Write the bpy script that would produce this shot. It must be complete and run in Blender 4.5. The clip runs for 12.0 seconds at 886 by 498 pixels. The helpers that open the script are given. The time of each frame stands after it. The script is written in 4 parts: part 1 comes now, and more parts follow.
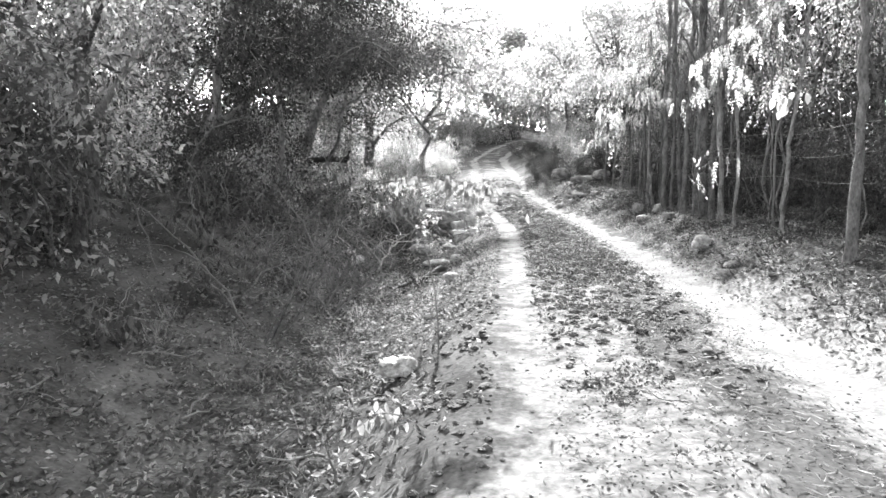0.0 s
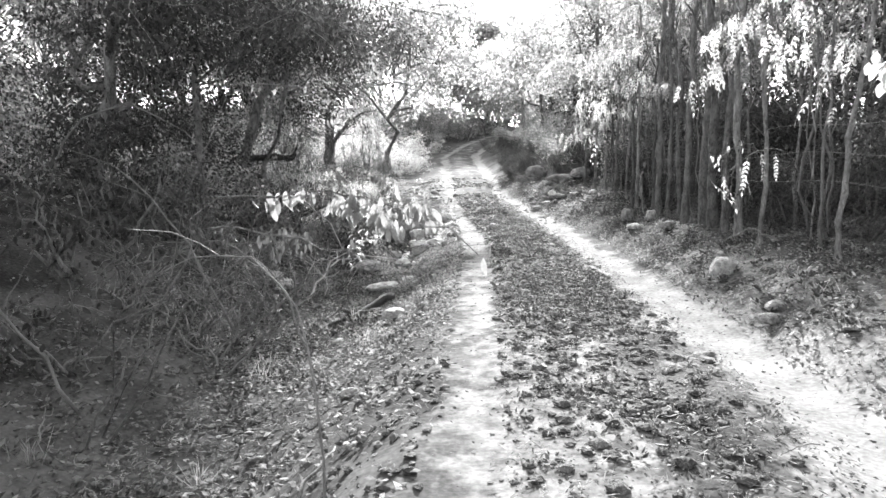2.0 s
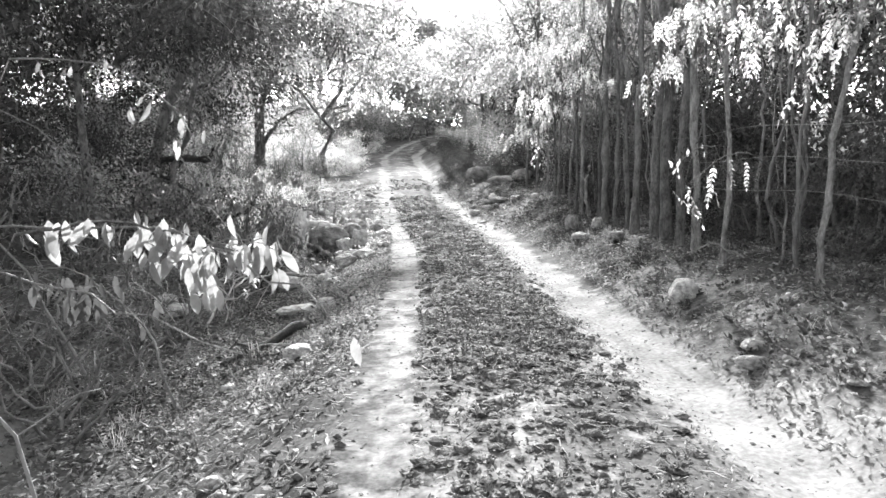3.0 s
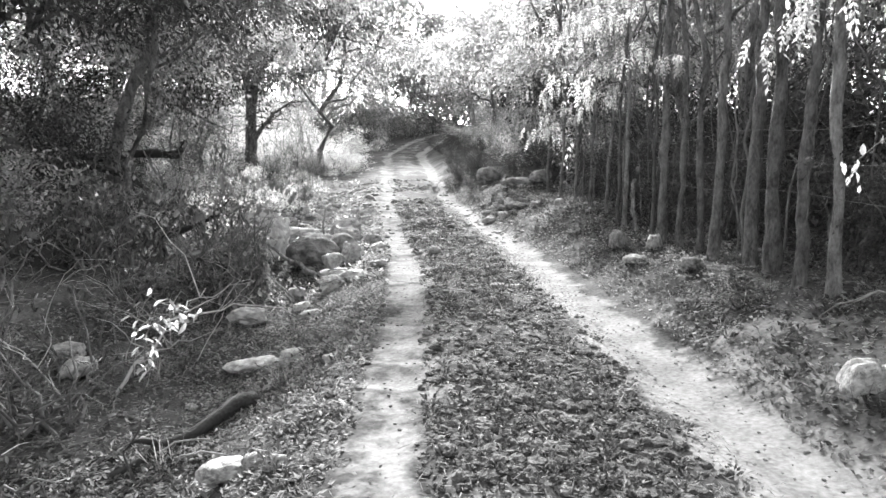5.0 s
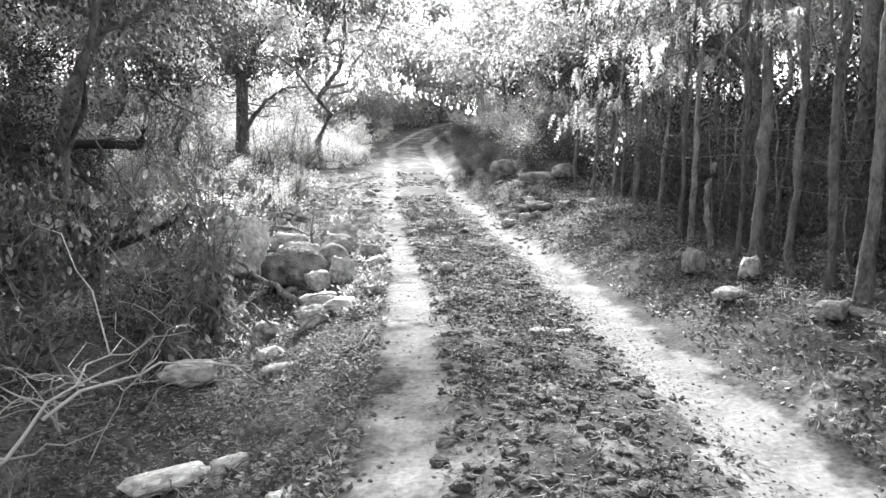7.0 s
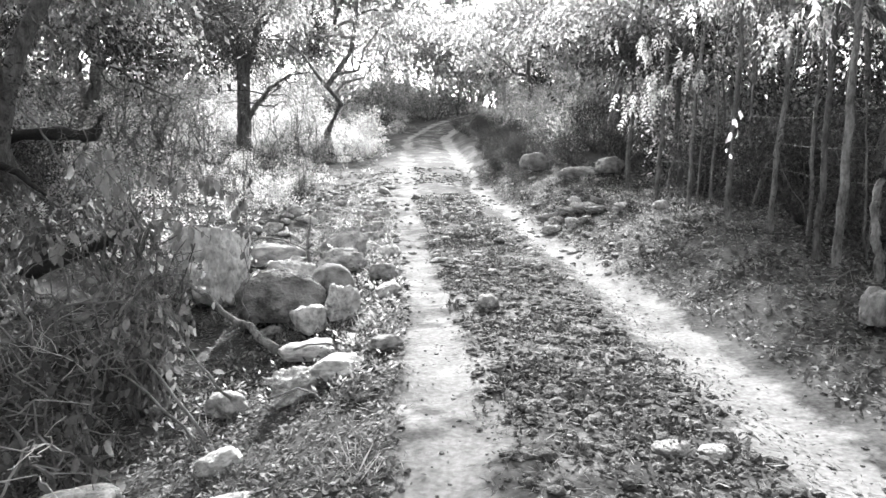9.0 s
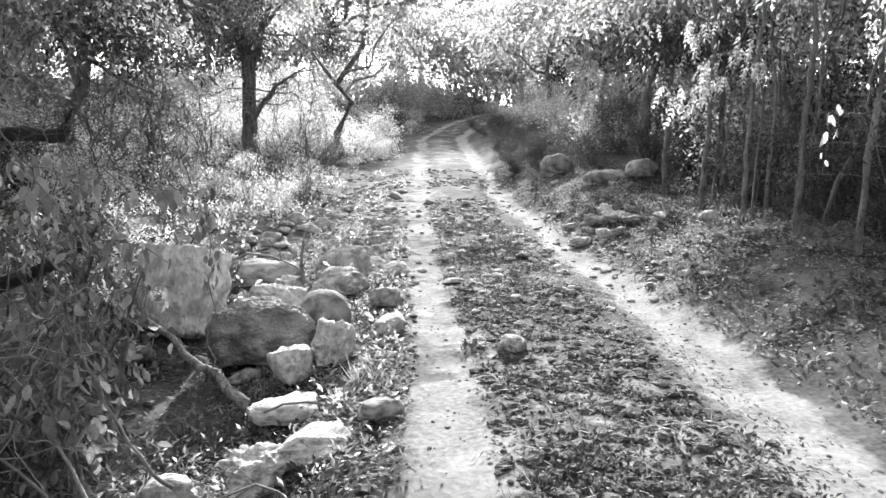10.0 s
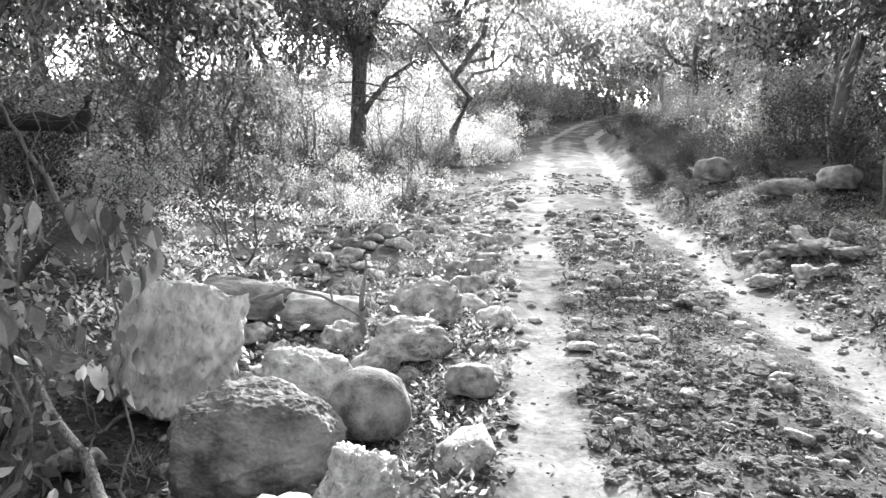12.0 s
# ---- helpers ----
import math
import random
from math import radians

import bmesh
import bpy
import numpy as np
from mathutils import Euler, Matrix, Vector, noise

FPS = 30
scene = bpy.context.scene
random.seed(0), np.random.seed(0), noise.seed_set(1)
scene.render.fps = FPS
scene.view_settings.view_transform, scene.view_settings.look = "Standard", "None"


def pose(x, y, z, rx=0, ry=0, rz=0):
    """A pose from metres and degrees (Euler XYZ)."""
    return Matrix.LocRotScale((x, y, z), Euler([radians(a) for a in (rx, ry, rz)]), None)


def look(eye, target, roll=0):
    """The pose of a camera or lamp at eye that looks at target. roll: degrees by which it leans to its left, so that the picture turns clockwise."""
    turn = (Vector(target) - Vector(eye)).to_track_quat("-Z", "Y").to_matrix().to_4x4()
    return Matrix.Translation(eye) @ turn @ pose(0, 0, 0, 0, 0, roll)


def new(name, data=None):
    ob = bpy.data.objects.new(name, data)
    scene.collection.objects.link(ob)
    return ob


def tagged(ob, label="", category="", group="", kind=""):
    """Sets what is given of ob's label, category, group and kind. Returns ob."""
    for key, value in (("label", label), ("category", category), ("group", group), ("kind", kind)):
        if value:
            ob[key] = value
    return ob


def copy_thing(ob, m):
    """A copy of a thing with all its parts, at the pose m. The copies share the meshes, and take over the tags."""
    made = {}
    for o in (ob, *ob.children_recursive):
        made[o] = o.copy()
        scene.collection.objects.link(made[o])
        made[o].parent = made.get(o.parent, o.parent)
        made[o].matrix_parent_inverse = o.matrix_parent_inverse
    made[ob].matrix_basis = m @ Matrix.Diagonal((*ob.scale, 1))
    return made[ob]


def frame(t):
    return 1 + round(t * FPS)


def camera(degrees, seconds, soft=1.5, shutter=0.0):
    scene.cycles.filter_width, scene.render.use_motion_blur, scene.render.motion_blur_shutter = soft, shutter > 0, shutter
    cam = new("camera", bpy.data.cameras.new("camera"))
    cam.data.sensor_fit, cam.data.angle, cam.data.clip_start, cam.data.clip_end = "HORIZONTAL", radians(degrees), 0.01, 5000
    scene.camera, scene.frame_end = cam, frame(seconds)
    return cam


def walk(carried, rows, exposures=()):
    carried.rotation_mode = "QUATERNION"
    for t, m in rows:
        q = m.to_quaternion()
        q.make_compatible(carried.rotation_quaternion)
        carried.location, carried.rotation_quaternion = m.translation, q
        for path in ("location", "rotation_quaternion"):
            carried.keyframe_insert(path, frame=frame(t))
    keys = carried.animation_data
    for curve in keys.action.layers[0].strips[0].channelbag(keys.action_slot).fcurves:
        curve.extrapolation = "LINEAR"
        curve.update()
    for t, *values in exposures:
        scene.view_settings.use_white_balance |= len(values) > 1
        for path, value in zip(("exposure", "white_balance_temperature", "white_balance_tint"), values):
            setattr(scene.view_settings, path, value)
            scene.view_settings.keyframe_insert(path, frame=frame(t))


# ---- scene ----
cam = camera(66.4, 12.0)
METRES, EYE, TILT, LEAN, TURN = 14.5, 1.35, -7.0, 0.0, 5.2
ROWS = [
    (0.0, 0.0, 0.0, 0.0, -0.0, 0.0, 0.0),
    (0.5, 0.0087, 0.0411, 0.0062, 0.23, -0.05, -0.04),
    (1.0, 0.0114, 0.0827, 0.0124, -0.3, -0.1, 0.02),
    (1.5, 0.018, 0.1221, 0.0168, -0.89, -0.22, 0.1),
    (2.0, 0.0265, 0.1628, 0.0237, -2.06, -0.31, 0.45),
    (2.5, 0.038, 0.2042, 0.029, -5.89, -0.32, 0.92),
    (3.0, 0.0493, 0.2456, 0.0375, -6.71, -0.4, 0.98),
    (5.0, 0.0625, 0.4131, 0.0575, -6.37, -0.46, 0.28),
    (5.5, 0.0672, 0.4515, 0.0657, -6.21, -0.68, 0.21),
    (6.0, 0.0681, 0.491, 0.0707, -6.19, -0.69, 0.2),
    (6.5, 0.0749, 0.5314, 0.0765, -6.12, -0.84, 0.17),
    (7.0, 0.0717, 0.5694, 0.0789, -5.93, -1.23, 0.09),
    (9.0, 0.074, 0.7326, 0.0959, -4.65, -1.74, 0.07),
    (9.5, 0.0756, 0.7731, 0.1017, -4.21, -1.71, -0.02),
    (10.0, 0.0812, 0.8159, 0.1076, -3.36, -1.74, -0.09),
    (10.5, 0.0848, 0.8567, 0.1132, -2.11, -1.66, -0.39),
    (11.0, 0.0888, 0.8983, 0.1171, 0.22, -1.59, -0.89),
    (11.5, 0.0883, 0.9419, 0.1183, 3.69, -1.67, -1.43),
    (12.0, 0.0897, 0.9836, 0.1234, 6.99, -1.7, -1.96),
]
walk(cam, [(t, pose(0, 0, EYE, TILT, LEAN, TURN) @ pose(METRES * x, METRES * y, METRES * z, 90 + pitch, roll, yaw)) for t, x, y, z, yaw, pitch, roll in ROWS],
     exposures=((0.0, 2.2), (1.5, 2.1), (3.0, 2.05), (5.0, 1.93), (6.0, 1.75), (7.0, 2.03), (9.0, 2.02), (10.5, 1.9), (12.0, 2.05)))

# ---- world, sun ----
SUN_UP, SUN_TURN = 23.0, 1.5          # degrees above the horizon, degrees left of the +y axis
world = bpy.data.worlds.new("sky")
scene.world = world
world.use_nodes = True
wn, wl = world.node_tree.nodes, world.node_tree.links
sky = wn.new("ShaderNodeTexSky")
sky.sky_type, sky.sun_disc = "NISHITA", False
sky.sun_elevation, sky.sun_rotation = radians(SUN_UP), radians(-SUN_TURN)
sky.dust_density, sky.air_density = 4.0, 1.5
grey = wn.new("ShaderNodeRGBToBW")
wl.new(sky.outputs[0], grey.inputs[0])
wl.new(grey.outputs[0], wn["Background"].inputs["Color"])
wn["Background"].inputs["Strength"].default_value = 0.15
lamp = bpy.data.lights.new("sun", "SUN")
lamp.energy, lamp.angle, lamp.color = 4.2, radians(0.6), (1, 1, 1)
sun = new("sun", lamp)
sun.matrix_world = look((0, 0, 0), (math.sin(radians(SUN_TURN)), -math.cos(radians(SUN_TURN)), -math.tan(radians(SUN_UP))))


# ---- materials: the film is black and white, so every surface is a grey ----
def surface(name, lo, hi, scale, fine, rough=0.9, bump=0.3, dist=0.01, spread=0.0, thin=0.0, island=False, gloss=0.3, mask=None, sharp=(0.3, 0.7), pits=0, streak=1.0, grit=.4):
    """A grey, mottled at two scales. spread: how much pieces differ; thin: the share of light let through; mask: (attribute, lo, hi) laid over it."""
    m = bpy.data.materials.new(name)
    m.use_nodes = True
    n, l = m.node_tree.nodes, m.node_tree.links
    b = n["Principled BSDF"]
    b.inputs["Roughness"].default_value = rough
    b.inputs["Specular IOR Level"].default_value = gloss

    def math_node(op, a, c):
        k = n.new("ShaderNodeMath")
        k.operation = op
        for i, v in ((0, a), (1, c)):
            if isinstance(v, (int, float)):
                k.inputs[i].default_value = v
            else:
                l.new(v, k.inputs[i])
        return k.outputs[0]

    def spots(size, detail):
        k = n.new("ShaderNodeTexNoise")
        k.inputs["Scale"].default_value, k.inputs["Detail"].default_value = size, detail
        l.new(drawn.outputs[0], k.inputs["Vector"])
        return k.outputs["Fac"]

    def span(f, a, c, start=0.3, end=0.7):
        k = n.new("ShaderNodeMapRange")
        for i, v in zip(("From Min", "From Max", "To Min", "To Max"), (start, end, a, c)):
            k.inputs[i].default_value = v
        l.new(f, k.inputs["Value"])
        return k.outputs["Result"]

    where = n.new("ShaderNodeTexCoord")
    drawn = n.new("ShaderNodeMapping")          # drawn out along the stem where the bark is streaked
    drawn.inputs["Scale"].default_value = (1, 1, streak)
    l.new(where.outputs["Object"], drawn.inputs["Vector"])
    coarse, grain = spots(scale, 6), spots(fine, 8)
    value = span(math_node("ADD", math_node("MULTIPLY", coarse, 1 - grit), math_node("MULTIPLY", grain, grit)), lo, hi, *sharp)
    if mask:
        at = n.new("ShaderNodeAttribute")
        at.attribute_name = mask[0]
        other = span(math_node("ADD", math_node("MULTIPLY", spots(mask[3], 5), 0.5), math_node("MULTIPLY", grain, 0.5)), mask[1], mask[2])
        ragged = span(math_node("ADD", at.outputs["Fac"], math_node("MULTIPLY", math_node("SUBTRACT", spots(7, 7), 0.5), 1.1)), 0, 1, 0.35, 0.65)
        k = n.new("ShaderNodeMix")
        l.new(ragged, k.inputs[0]), l.new(value, k.inputs[2]), l.new(other, k.inputs[3])
        value = k.outputs[0]
    relief = grain
    if pits:
        holes = n.new("ShaderNodeTexVoronoi")
        holes.inputs["Scale"].default_value = pits
        warp = n.new("ShaderNodeVectorMath")
        warp.operation = "MULTIPLY_ADD"
        warp.inputs[1].default_value = (.16, .16, .16)
        cloud = n.new("ShaderNodeTexNoise")
        cloud.inputs["Scale"].default_value = 14
        l.new(where.outputs["Object"], cloud.inputs["Vector"])
        l.new(cloud.outputs["Color"], warp.inputs[0]), l.new(where.outputs["Object"], warp.inputs[2])
        l.new(warp.outputs[0], holes.inputs["Vector"])
        pit_mask = span(math_node("ADD", holes.outputs["Distance"], math_node("MULTIPLY", coarse, .6)), .74, 1, .34, .7)
        # pits are sunk in the relief and also darkened in the base colour
        value = math_node("MULTIPLY", value, pit_mask)
        relief = math_node("ADD", math_node("MULTIPLY", grain, .3), math_node("ADD", pit_mask, math_node("MULTIPLY", coarse, .8)))
    if spread:
        if island:
            g = n.new("ShaderNodeNewGeometry")
            rnd = g.outputs["Random Per Island"]
        else:
            g = n.new("ShaderNodeObjectInfo")
            rnd = g.outputs["Random"]
        value = math_node("MULTIPLY", value, span(rnd, 1 - spread, 1 + spread, 0, 1))
    l.new(value, b.inputs["Base Color"])
    if bump:
        k = n.new("ShaderNodeBump")
        k.inputs["Strength"].default_value, k.inputs["Distance"].default_value = bump, dist
        l.new(relief, k.inputs["Height"])
        l.new(k.outputs[0], b.inputs["Normal"])
    if thin:
        tr, mix = n.new("ShaderNodeBsdfTranslucent"), n.new("ShaderNodeMixShader")
        l.new(math_node("MULTIPLY", value, 1.7), tr.inputs["Color"])
        mix.inputs[0].default_value = thin
        l.new(b.outputs[0], mix.inputs[1]), l.new(tr.outputs[0], mix.inputs[2])
        l.new(mix.outputs[0], n["Material Output"].inputs["Surface"])
    return m


EARTH = surface("earth", .03, .13, 1.3, 30, 0.95, 0.35, .014, gloss=.05, sharp=(.38, .62), mask=("sand", .12, .37, 2.6))
ROCK = surface("limestone", .2, .58, 5.0, 34, 0.9, 0.8, .04, spread=.22, sharp=(.36, .64), gloss=.15, pits=17, grit=.22)
ROCK_PALE = surface("white_limestone", .38, .8, 7.0, 34, 0.9, 0.9, .04, spread=.1, sharp=(.36, .64), gloss=.15, pits=15, grit=.25)
ROCK_DARK = surface("dark_stone", .09, .36, 4.0, 40, 0.85, 0.7, .03, spread=.15, sharp=(.36, .64), gloss=.2, pits=14, grit=.2)
CLOD = surface("soil_clod", .045, .17, 14, 70, 0.95, 1.0, .02, spread=.4, island=True)
BARK = surface("bark", .08, .33, 12, 60, 0.9, 1.0, .03, spread=.35, sharp=(.36, .64), gloss=.15, streak=.4)
BARK_GREY = surface("grey_bark", .05, .2, 9, 50, 0.9, 0.8, .03, sharp=(.38, .62), gloss=.1, streak=.25)
# bark colour darkened to look like wood seen against the light
BARK_DARK = surface("dark_bark_as_backlit", .018, .08, 5, 40, 0.85, 0.8, .02)
TWIG = surface("dry_twig", .09, .26, 6, 60, 0.8, 0.4, .004, spread=.25)
TWIG_PALE = surface("bleached_wood", .34, .62, 6, 60, 0.8, 0.4, .004, spread=.15)
LEAF = surface("leaf", .18, .36, 3, 60, 0.5, 0.1, .002, spread=.5, island=True, thin=.58, gloss=.5)
# pale dry leaf, its colour raised further to stand in for sun and glare
LEAF_PALE = surface("pale_leaf_as_sunlit", .34, .56, 5, 60, 0.5, 0.1, .002, spread=.4, island=True, thin=.55, gloss=.5)
# leaf colour darkened to stand in for foliage out of the sun
LEAF_DARK = surface("dark_leaf_as_shaded", .04, .10, 3, 60, 0.65, 0.1, .002, spread=.5, island=True, thin=.25, gloss=.15)
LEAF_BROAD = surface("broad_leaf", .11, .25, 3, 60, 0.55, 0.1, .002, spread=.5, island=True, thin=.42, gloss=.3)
LITTER = surface("dry_litter", .09, .25, 8, 60, 0.7, 0.1, .002, spread=.7, island=True, thin=.42)
GRASS = surface("dry_grass", .16, .32, 4, 50, 0.7, 0.1, .002, spread=.4, island=True, thin=.35)
WIRE = surface("wire_metal", .14, .3, 20, 80, 0.85, 0.2, .001)
for w in WIRE.node_tree.nodes:
    if w.type == "BSDF_PRINCIPLED":
        w.inputs["Metallic"].default_value = 0.2

# ---- mesh helpers ----
rng = np.random.default_rng(7)


def mesh(name, verts, faces, material, even=False, attribute=None):
    me = bpy.data.meshes.new(name)
    me.from_pydata(np.asarray(verts, float).tolist(), [], [list(f) for f in faces] if isinstance(faces, list) else faces.tolist())
    me.materials.append(material)
    if even:
        me.polygons.foreach_set("use_smooth", [True] * len(me.polygons))
    if attribute is not None:
        me.attributes.new("sand", "FLOAT", "POINT").data.foreach_set("value", np.asarray(attribute, np.float32))
    me.update()
    return me


def part(name, me, parent=None, label="", place=None):
    """One mesh object, under a thing or part where parent is given."""
    ob = new(name, me)
    if parent is not None:
        ob.parent = parent
    if place is not None:
        ob.matrix_basis = place
    return tagged(ob, label) if label else ob


def thing(name, x, y, z, label, category, group="", turn=0.0, kind=""):
    ob = new(name)
    ob.empty_display_size = 0.1
    ob.matrix_basis = pose(x, y, z, 0, 0, turn)
    return tagged(ob, label, category, group, kind)


def tube(points, radii, sides=6, knots=0.0):
    """Rings round a line of points, closed at the ends: vertices and quads. knots: how uneven the rings are."""
    p, r = np.asarray(points, float), np.asarray(radii, float)
    p = np.concatenate([p[:1] - (p[1:2] - p[:1]) * .01, p, p[-1:] + (p[-1:] - p[-2:-1]) * .01])
    r = np.concatenate([[r[0] * .02], r, [r[-1] * .02]])
    way = np.gradient(p, axis=0)
    way /= np.linalg.norm(way, axis=1)[:, None] + 1e-9
    ref = np.where(np.abs(way[:, 2:3]) > .9, np.array([[1.0, 0, 0]]), np.array([[0, 0, 1.0]]))
    u = np.cross(way, ref)
    u /= np.linalg.norm(u, axis=1)[:, None] + 1e-9
    v = np.cross(way, u)
    a = np.arange(sides) * 2 * np.pi / sides
    r = r[:, None] * (1 + knots * rng.uniform(-1, 1, (len(p), sides)))
    ring = p[:, None] + r[..., None] * (np.cos(a)[None, :, None] * u[:, None] + np.sin(a)[None, :, None] * v[:, None])
    i, j = np.meshgrid(np.arange(len(p) - 1), np.arange(sides), indexing="ij")
    k = (j + 1) % sides
    quads = np.stack([i * sides + j, i * sides + k, (i + 1) * sides + k, (i + 1) * sides + j], -1).reshape(-1, 4)
    return ring.reshape(-1, 3), quads


def tubes(lines, sides=5):
    vs, fs, n = [], [], 0
    for p, r in lines:
        v, f = tube(p, r, sides)
        vs.append(v), fs.append(f + n)
        n += len(v)
    return np.concatenate(vs), np.concatenate(fs)


def line(a, b, bend, steps=6, g=None):
    """A crooked line from a to b."""
    g = g or rng
    a, b = np.asarray(a, float), np.asarray(b, float)
    t = np.linspace(0, 1, steps)[:, None]
    off = np.cumsum(g.normal(0, bend, (steps, 3)), axis=0)
    off -= off[0] + t * (off[-1] - off[0])
    return a + (b - a) * t + off * np.linalg.norm(b - a)


def leaves(at, way, length, width, g=None, fold=.25):
    """Folded leaves of two triangles each, at these places, pointing these ways."""
    g = g or rng
    at, way = np.asarray(at, float), np.asarray(way, float)
    n = len(at)
    way = way / (np.linalg.norm(way, axis=1)[:, None] + 1e-9)
    side = np.cross(way, g.normal(0, 1, (n, 3)))
    side /= np.linalg.norm(side, axis=1)[:, None] + 1e-9
    up = np.cross(side, way)
    size = (length * g.uniform(.6, 1.3, n))[:, None]
    w = size * (width / length) * .5
    mid = at + way * size * .45
    v = np.stack([at, mid + side * w + up * w * fold, at + way * size, mid - side * w + up * w * fold], 1).reshape(-1, 3)
    k = np.arange(n)[:, None] * 4
    return v, np.concatenate([k + [0, 1, 2], k + [0, 2, 3]], 1).reshape(-1, 3)


def full_leaves(at, way, length, width, g=None):
    """Larger leaves with a curved outline and a drooping tip, eight triangles each."""
    g = g or rng
    at, way = np.asarray(at, float), np.asarray(way, float)
    n = len(at)
    way = way / (np.linalg.norm(way, axis=1)[:, None] + 1e-9)
    side = np.cross(way, g.normal(0, 1, (n, 3)))
    side /= np.linalg.norm(side, axis=1)[:, None] + 1e-9
    up = np.cross(side, way)
    size = (length * g.uniform(.65, 1.25, n))[:, None]
    rows = []
    for s, w, d in ((0, 0, 0), (.22, .75, .02), (.5, 1.0, .0), (.8, .62, -.06), (1.0, 0, -.14)):
        c = at + way * size * s + up * size * d
        e = side * size * (width / length) * .5 * w
        rows.append((c - e + up * size * .05 * w, c, c + e + up * size * .05 * w))
    v = np.stack([rows[0][1]] + [q for r in rows[1:4] for q in r] + [rows[4][1]], 1).reshape(-1, 3)
    k = np.arange(n)[:, None] * 11
    f = [(0, 2, 1), (0, 3, 2), (1, 2, 5), (1, 5, 4), (2, 3, 6), (2, 6, 5), (4, 5, 8), (4, 8, 7), (5, 6, 9), (5, 9, 8), (7, 8, 10), (8, 9, 10)]
    return v, np.concatenate([k + list(q) for q in f], 1).reshape(-1, 3)


def lump(seed, detail=2, rough=.28, sx=1, sy=1, sz=.7, blocky=0.0, cuts=0):
    """A stone of unit size: a noisy, slightly squared ball, flat underneath."""
    bm = bmesh.new()
    bmesh.ops.create_icosphere(bm, subdivisions=detail, radius=.5)
    o = Vector((seed * 3.1, seed * 1.7, seed * 2.3))
    luck = np.random.default_rng(seed + 900)
    planes = [(Vector(luck.normal(0, 1, 3)).normalized(), luck.uniform(.72, .93)) for k in range(cuts)]
    for v in bm.verts:
        c = v.co.normalized()
        if blocky:
            m = max(abs(c.x), abs(c.y), abs(c.z))
            c = c.lerp(c / m * .8, blocky)
        k = 1 + rough * noise.noise(c * 1.3 + o) + rough * .45 * noise.noise(c * 3.1 + o) + rough * .22 * noise.noise(c * 7.3 + o) - rough * .2 * abs(noise.noise(c * 9 + o)) + rough * .13 * noise.noise(c * 23 + o)
        for way, far in planes:
            if c.dot(way) * k > far:
                c = c - way * (c.dot(way) * k - far) * .85 / k
        v.co = Vector((c.x * sx, c.y * sy, max(c.z * sz, -.42 * sz))) * .5 * k
    me = bpy.data.meshes.new("stone")
    bm.to_mesh(me)
    bm.free()
    return me


# ---- the lie of the land ----
ROAD_Y = (-40, 13, 16, 18, 20, 22, 27, 31, 36.7, 41, 47, 50, 56, 62, 90)
ROAD_X = (1.1, 1.1, .98, .8, .62, .45, .0, -.2, -.48, -.78, -1.15, -1.0, .4, 2.0, 9.0)
RISE_Y = (-40, 20, 24, 27, 31, 37, 41, 50, 56, 62, 90)
RISE_Z = (0, 0, .08, .25, .47, .85, 1.12, 2.0, 2.9, 3.6, 6.0)


def smooth(a, b, v):
    t = np.clip((v - a) / (b - a), 0, 1)
    return t * t * (3 - 2 * t)


def centre(y):
    return np.interp(y, ROAD_Y, ROAD_X)


def right_rut(y):
    """How far right of the road's middle its right wheel rut runs."""
    return np.interp(y, (7, 13, 16, 18.5, 23, 30), (1.02, .83, .83, .97, 1.07, 1.0))


def lie(x, y):
    """Height of the ground without its fine roughness."""
    d = x - centre(y)
    z = np.interp(y, RISE_Y, RISE_Z)
    z = z - .045 * np.exp(-((d - right_rut(y)) / .28) ** 2) - .045 * np.exp(-((d + 1.0) / .26) ** 2) + .02 * np.exp(-(d / .45) ** 2)
    z = z + .37 * np.clip(d - 1.08, 0, 1.3) * smooth(1.0, 1.7, d) + .13 * np.clip(d - 2.38, 0, 8)
    deep = 1 - .68 * smooth(14.5, 20, y)
    z = z - deep * .55 * smooth(.98, 2.7, -d) * (1 - .9 * smooth(3.2, 4.9, -d))
    return z + .27 * np.clip(-d - 4.4, 0, 9) * smooth(4.2, 6, -d)


def fuzz(x, y, size, seed):
    """Smooth random bumps of that size, between -1 and 1."""
    x, y = np.asarray(x, float) / size, np.asarray(y, float) / size
    i, j = np.floor(x).astype(np.int64), np.floor(y).astype(np.int64)
    u, v = x - i, y - j
    u, v = u * u * (3 - 2 * u), v * v * (3 - 2 * v)

    def at(a, b):
        h = (a * 374761393 + b * 668265263 + seed * 982451653) & 0x7FFFFFFF
        h = ((h ^ (h >> 13)) * 1274126177) & 0x7FFFFFFF
        return ((h ^ (h >> 16)) & 0xFFFF) / 32767.5 - 1

    return (at(i, j) * (1 - u) + at(i + 1, j) * u) * (1 - v) + (at(i, j + 1) * (1 - u) + at(i + 1, j + 1) * u) * v


def height(x, y):
    d = x - centre(y)
    rut = np.maximum(np.exp(-((d - right_rut(y)) / .38) ** 4), np.exp(-((d + 1.0) / .3) ** 4))
    wild = smooth(1.3, 3.0, np.abs(d))
    z = lie(x, y) + .05 * wild * fuzz(x, y, .9, 1) + .12 * wild * fuzz(x, y, 3.1, 2)
    return z + (1 - .75 * rut) * (.016 * fuzz(x + .3 * y, y - .3 * x, .33, 3) + .006 * fuzz(x - .5 * y, y + .5 * x, .2, 4)) + .014 * fuzz(x + .2 * y, y - .2 * x, .8, 5) + .027 * smooth(7, 12, y) * np.exp(-((d + .95) / .45) ** 4) * fuzz(x * .45, y, .24, 6)


